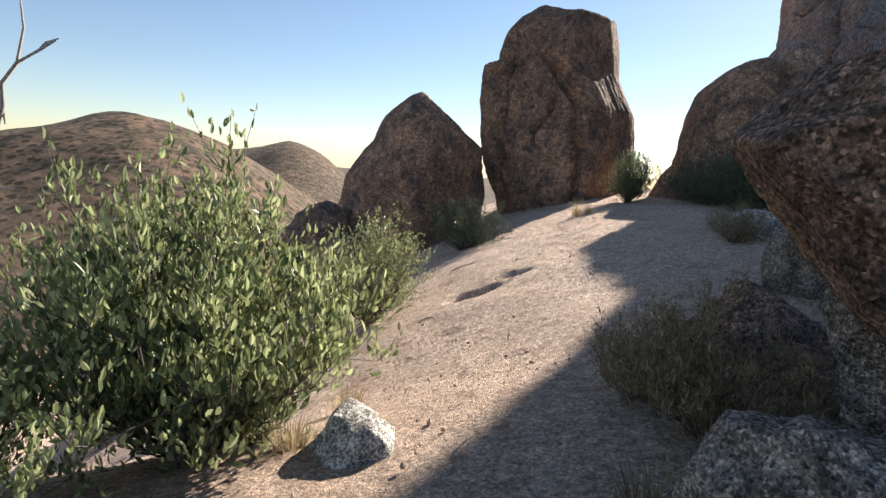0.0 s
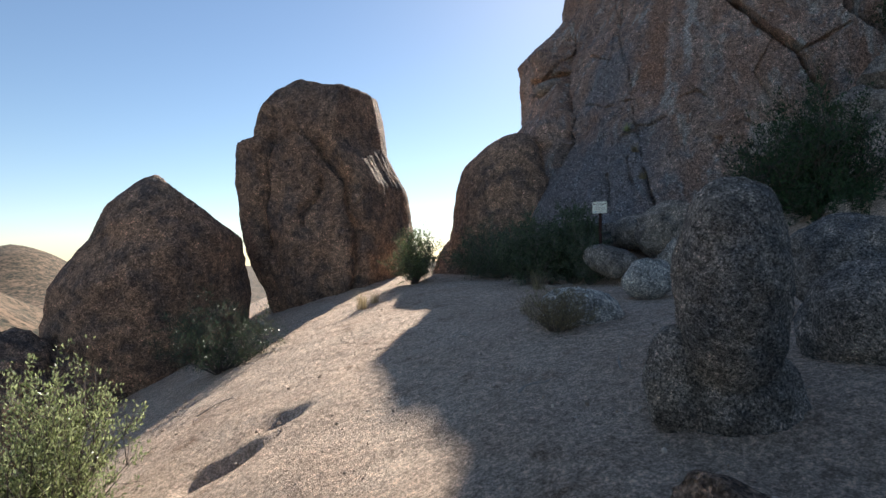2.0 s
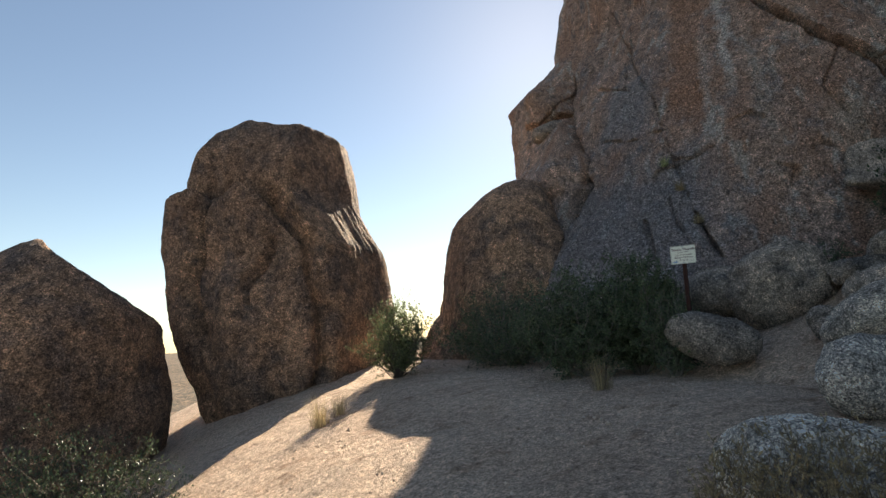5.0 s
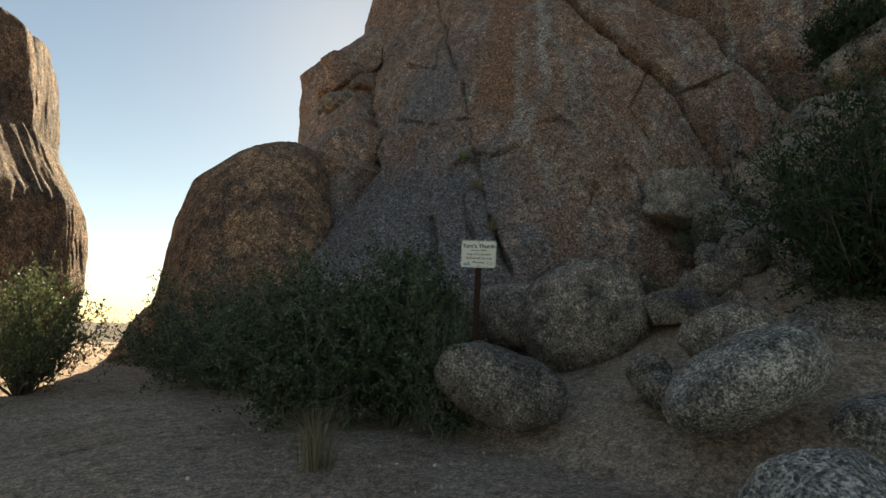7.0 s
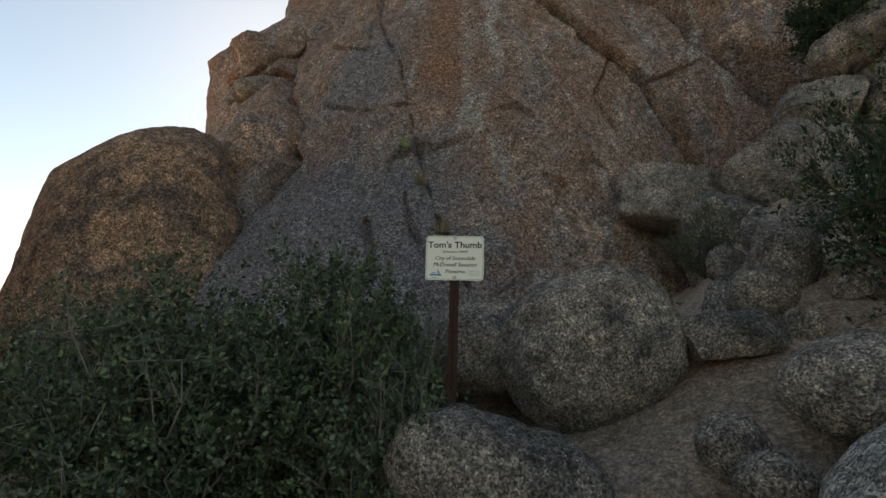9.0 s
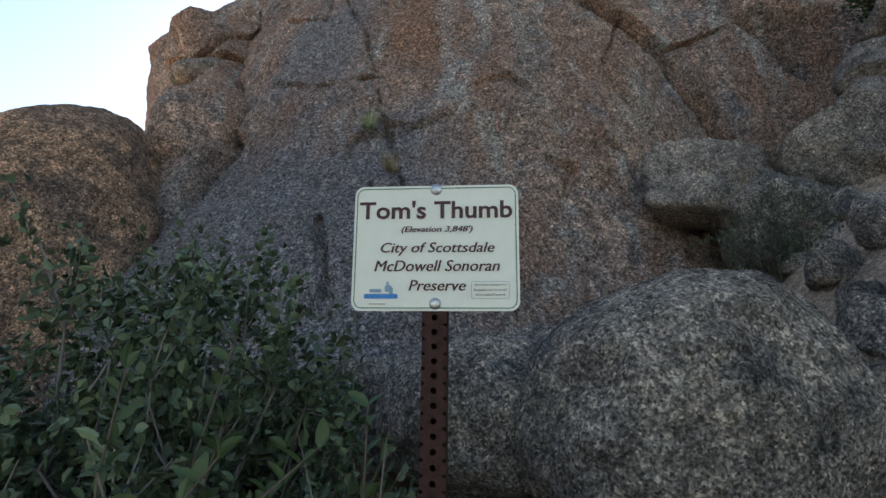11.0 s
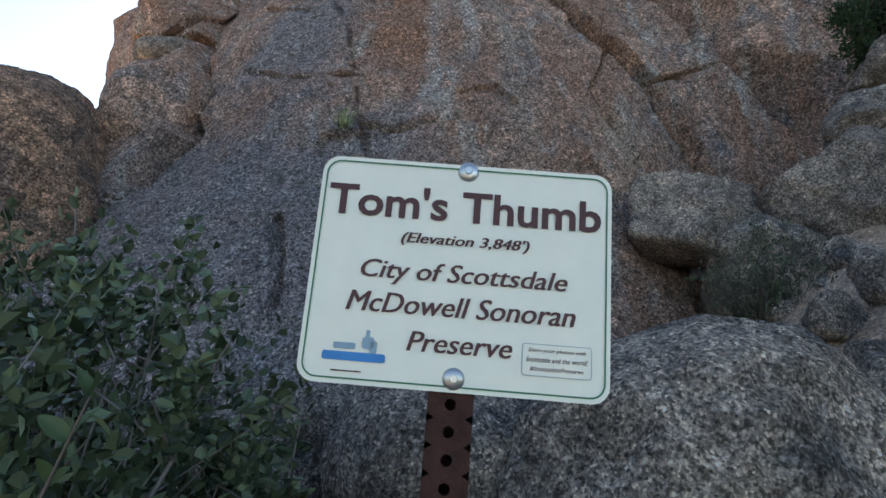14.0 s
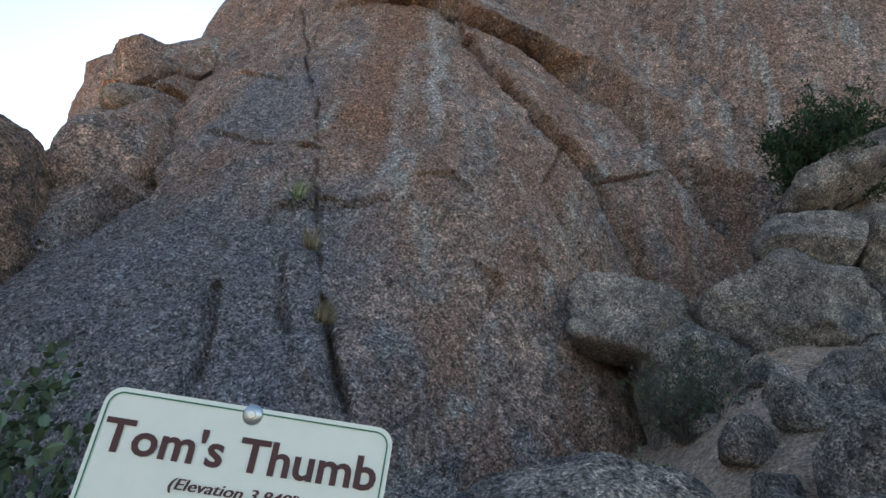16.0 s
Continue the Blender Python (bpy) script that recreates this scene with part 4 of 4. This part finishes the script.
def sprig(base, tip, pairs, length, seed, label):
    rng = np.random.default_rng(seed)
    base, tip = np.array(base), np.array(tip)
    thing = new("jojoba_sprig")
    thing.location = base
    tagged(thing, label, "plant", "jojoba sprigs by the sign")
    mid = (tip - base) * 0.5 + rng.normal(size=3) * 0.02
    pts = [np.zeros(3), mid * 0.5, mid, (mid + tip - base) / 2, tip - base]
    v, f = tube(pts, [0.003, 0.0027, 0.0024, 0.002, 0.0015], 6)
    mesh_object("stem", v, f, BARK, thing)
    for k in range(pairs):
        q = 0.3 + 0.7 * k / max(1, pairs - 1)
        p = (tip - base) * q + mid * 0.0
        for sgn in (-1, 1):
            ob = new("leaf", LEAF)
            ob.parent = thing
            ax = Vector((rng.normal() * 0.5 + sgn * 0.75, rng.normal() * 0.5 - sgn * 0.35, 0.9 + rng.uniform(-0.3, 0.6))).normalized()
            ob.matrix_local = Matrix.Translation(p) @ ax.to_track_quat("Y", "Z").to_matrix().to_4x4() @ Matrix.Rotation(rng.uniform(-1.2, 1.2), 4, "Y") @ Matrix.Scale(length * rng.uniform(0.75, 1.2), 4)
    return thing


for k, (base, tip, pairs, ln) in enumerate((
        ((6.98, 8.66, 2.28), (6.91, 8.58, 2.53), 5, 0.045), ((6.72, 8.72, 2.30), (6.82, 8.60, 2.47), 5, 0.042), ((6.60, 8.85, 2.25), (6.70, 8.70, 2.46), 5, 0.045),
        ((6.75, 8.9, 2.2), (6.74, 8.76, 2.50), 6, 0.045), ((6.9, 8.95, 2.2), (6.95, 8.80, 2.52), 6, 0.042), ((6.62, 8.95, 2.3), (6.6, 8.82, 2.6), 6, 0.042), ((6.5, 8.9, 2.2), (6.60, 8.72, 2.4), 6, 0.045), ((6.8, 9.0, 2.3), (6.83, 8.88, 2.66), 6, 0.04))):
    sprig(base, tip, pairs, ln, 40 + k, "grey-green jojoba sprig with oval leaves beside the sign post")


def leaves_on(thing, middle, radii, count, length, toward, seed):
    """Single leaves over the side of a bush that the path passes."""
    rng = np.random.default_rng(seed)
    toward = Vector(toward).normalized()
    made = 0
    while made < count:
        d = Vector(rng.normal(size=3)).normalized()
        if d.dot(toward) < 0.1:
            continue
        q = rng.uniform(0.72, 0.98)
        ob = new("leaf", LEAF)
        ob.parent = thing
        ax = (d * 0.5 + Vector(rng.normal(size=3)) * 0.4 + Vector((0, 0, 0.8))).normalized()
        place = Vector((middle[0] + d.x * radii[0] * q, middle[1] + d.y * radii[1] * q, middle[2] + d.z * radii[2] * q))
        ob.matrix_local = Matrix.Translation(place) @ ax.to_track_quat("Y", "Z").to_matrix().to_4x4() @ Matrix.Rotation(rng.uniform(-2, 2), 4, "Y") @ Matrix.Scale(length * rng.uniform(0.7, 1.2), 4)
        made += 1


leaves_on(near_bush, (0, 0, 0.86), (0.95, 0.95, 0.72), 240, 0.07, (0.8, -0.6, 0.3), 3)
leaves_on(sign_bush, (0, 0, 0.82), (0.64, 0.64, 0.64), 260, 0.038, (-0.3, -0.9, 0.4), 4)


# ---- the sign ----
def rounded(bm, w, h, r, z, depth):
    """A rounded plate in the xz plane of its own, front at y = z."""
    pts = []
    for cx, cz, a0 in ((w / 2 - r, h / 2 - r, 0), (-w / 2 + r, h / 2 - r, 90), (-w / 2 + r, -h / 2 + r, 180), (w / 2 - r, -h / 2 + r, 270)):
        for k in range(9):
            a = radians(a0 + k * 90 / 8)
            pts.append((cx + r * math.cos(a), cz + r * math.sin(a)))
    front = [bm.verts.new((x, z, y)) for x, y in pts]
    back = [bm.verts.new((x, z + depth, y)) for x, y in pts]
    bm.faces.new(front)
    bm.faces.new(back[::-1])
    for i in range(len(pts)):
        j = (i + 1) % len(pts)
        bm.faces.new((front[j], front[i], back[i], back[j]))


def ring(w, h, r, t, y):
    bm = bmesh.new()
    outer, inner = [], []
    for k4, (sx, sz, a0) in enumerate(((1, 1, 0), (-1, 1, 90), (-1, -1, 180), (1, -1, 270))):
        for k in range(9):
            a = radians(a0 + k * 90 / 8)
            cx, cz = sx * (w / 2 - r), sz * (h / 2 - r)
            outer.append(bm.verts.new((cx + r * math.cos(a), y, cz + r * math.sin(a))))
            inner.append(bm.verts.new((cx + (r - t) * math.cos(a), y, cz + (r - t) * math.sin(a))))
    for i in range(len(outer)):
        j = (i + 1) % len(outer)
        bm.faces.new((outer[j], outer[i], inner[i], inner[j]))
    return bm


def words(name, text, x, z, width, tall, material, parent, thick=1, shear=0.0, y=-0.0012):
    """Raised lettering: text centred at x, z, with that width and height of its whole box."""
    c = bpy.data.curves.new(name, "FONT")
    c.body, c.size, c.shear, c.extrude, c.offset = text, 1.0, shear, 0.002, 0.007 * (thick - 1)
    c.resolution_u = 3
    tmp = bpy.data.objects.new(name, c)
    scene.collection.objects.link(tmp)
    me = bpy.data.meshes.new_from_object(tmp.evaluated_get(bpy.context.evaluated_depsgraph_get()))
    bpy.data.objects.remove(tmp)
    co = np.array([v.co[:] for v in me.vertices])
    lo, hi = co.min(0), co.max(0)
    for v in me.vertices:
        v.co = (x + ((v.co.x - lo[0]) / (hi[0] - lo[0]) - 0.5) * width, y - 0.0003 * (v.co.z > 0), z + ((v.co.y - lo[1]) / (hi[1] - lo[1]) - 0.5) * tall)
    me.materials.clear()
    me.materials.append(material)
    ob = new(name, me)
    ob.parent = parent
    return ob


def bar(name, x, z, w, h, material, parent, y=-0.0014):
    bm = bmesh.new()
    rounded(bm, w, h, min(w, h) * 0.3, y, 0.0008)
    bmesh.ops.translate(bm, verts=bm.verts, vec=(x, 0, z))
    return part(name, bm, material, parent)


def build_sign():
    W, H = 0.305, 0.234
    sign = new("trail_sign")
    sign.matrix_world = pose(*SIGN)
    tagged(sign, "cream metal trail sign with brown lettering on a rusty perforated post", "sign")
    bm = bmesh.new()
    rounded(bm, W, H, 0.018, 0.0, 0.002)
    plate = part("plate", bm, PLATE, sign, "cream painted metal plate with rounded corners")
    part("border", ring(W - 0.009, H - 0.009, 0.015, 0.0016, -0.0012), GREEN, plate, "thin green border line")
    for text, x, z, w, h, lean, thick in (("Tom's Thumb", -0.0005, 0.0705, 0.284, 0.035, 0, 4), ("(Elevation 3,848')", 0.003, 0.032, 0.131, 0.0145, 0.25, 2), ("City of Scottsdale", 0.004, -0.004, 0.208, 0.0245, 0.25, 3),
                                          ("McDowell Sonoran", 0.003, -0.035, 0.228, 0.0205, 0.25, 3), ("Preserve", 0.0045, -0.071, 0.103, 0.0195, 0.25, 3)):
        if lean:
            words("lettering", text, x - 0.0005, z, w, h, BROWN, plate, 1, lean)
        words("lettering", text, x + 0.0005 * (lean > 0), z, w, h, BROWN, plate, 1 if lean else thick, lean, -0.0013)
    for x, z, w, h, m in ((-0.098, -0.0905, 0.062, 0.0085, BLUE), (-0.108, -0.0805, 0.022, 0.0062, SLATE), (-0.085, -0.0765, 0.012, 0.012, SLATE), (-0.0795, -0.0805, 0.007, 0.012, SLATE), (-0.086, -0.068, 0.004, 0.008, SLATE), (-0.104, -0.1045, 0.030, 0.0012, BROWN)):
        bar("mark", x, z, w, h, m, plate)
    st = bar("sticker", 0.100, -0.0795, 0.068, 0.031, PLATE, plate)
    bm = ring(0.068, 0.031, 0.003, 0.0006, -0.0018)
    bmesh.ops.translate(bm, verts=bm.verts, vec=(0.100, 0, -0.0795))
    part("sticker_border", bm, SLATE, st)
    words("lettering", "Share your photos with", 0.100, -0.0705, 0.056, 0.0048, BROWN, st, 1, 0.2, -0.0018)
    words("lettering", "Scottsdale and the world!", 0.100, -0.0790, 0.060, 0.0048, BROWN, st, 1, 0.2, -0.0018)
    words("lettering", "#ScottsdalePreserve", 0.100, -0.0880, 0.052, 0.0048, BROWN, st, 1, 0.2, -0.0018)
    # post: square tube with a column of round holes
    bm = bmesh.new()
    w, cell, r, y0 = 0.0445, 0.0254, 0.0056, 0.003
    n = 58
    top = H / 2 - 0.004
    for i in range(n):
        cz = top - cell * (i + 0.5)
        k = 16
        for face_y in (y0, y0 + 0.0025):
            outer, inner = [], []
            for q in range(k):
                a = 2 * math.pi * (q + 0.5) / k
                s = 1 / max(abs(math.cos(a)), abs(math.sin(a)))
                outer.append(bm.verts.new((math.cos(a) * s * w / 2, face_y, cz + math.sin(a) * s * cell / 2)))
                inner.append(bm.verts.new((math.cos(a) * r, face_y, cz + math.sin(a) * r)))
            for q in range(k):
                p = (q + 1) % k
                bm.faces.new((outer[p], outer[q], inner[q], inner[p]))
            if face_y == y0:
                first = inner
        for q in range(k):
            p = (q + 1) % k
            bm.faces.new((first[q], first[p], inner[p], inner[q]))
    lo = top - cell * n
    for x0, x1, ya, yb in ((-w / 2, -w / 2, y0, y0 + w), (w / 2, w / 2, y0, y0 + w), (-w / 2, w / 2, y0 + w, y0 + w)):
        vs = [bm.verts.new(c) for c in ((x0, ya, lo), (x1, yb, lo), (x1, yb, top), (x0, ya, top))]
        bm.faces.new(vs)
    part("post", bm, RUSTSTEEL, sign, "rusty square steel post with round holes")
    for z in (0.1095, -0.104):
        bm = bmesh.new()
        bmesh.ops.create_uvsphere(bm, u_segments=20, v_segments=10, radius=0.0108, matrix=Matrix.Translation((0.001, -0.0005, z)) @ Matrix.Diagonal((1, 0.42, 1, 1)))
        b = part("bolt", bm, ZINC, sign, "domed zinc bolt head", True)
        bm = bmesh.new()
        bmesh.ops.create_cone(bm, segments=12, radius1=0.0045, radius2=0.0038, depth=0.003, cap_ends=True, matrix=Matrix.Translation((0.001, -0.005, z)) @ Matrix.Rotation(radians(90), 4, "X"))
        part("pin", bm, ZINC, b)
    return sign


SIGN = (6.960, 8.467, 2.812, 0, 0.8, -57.6)
build_sign()
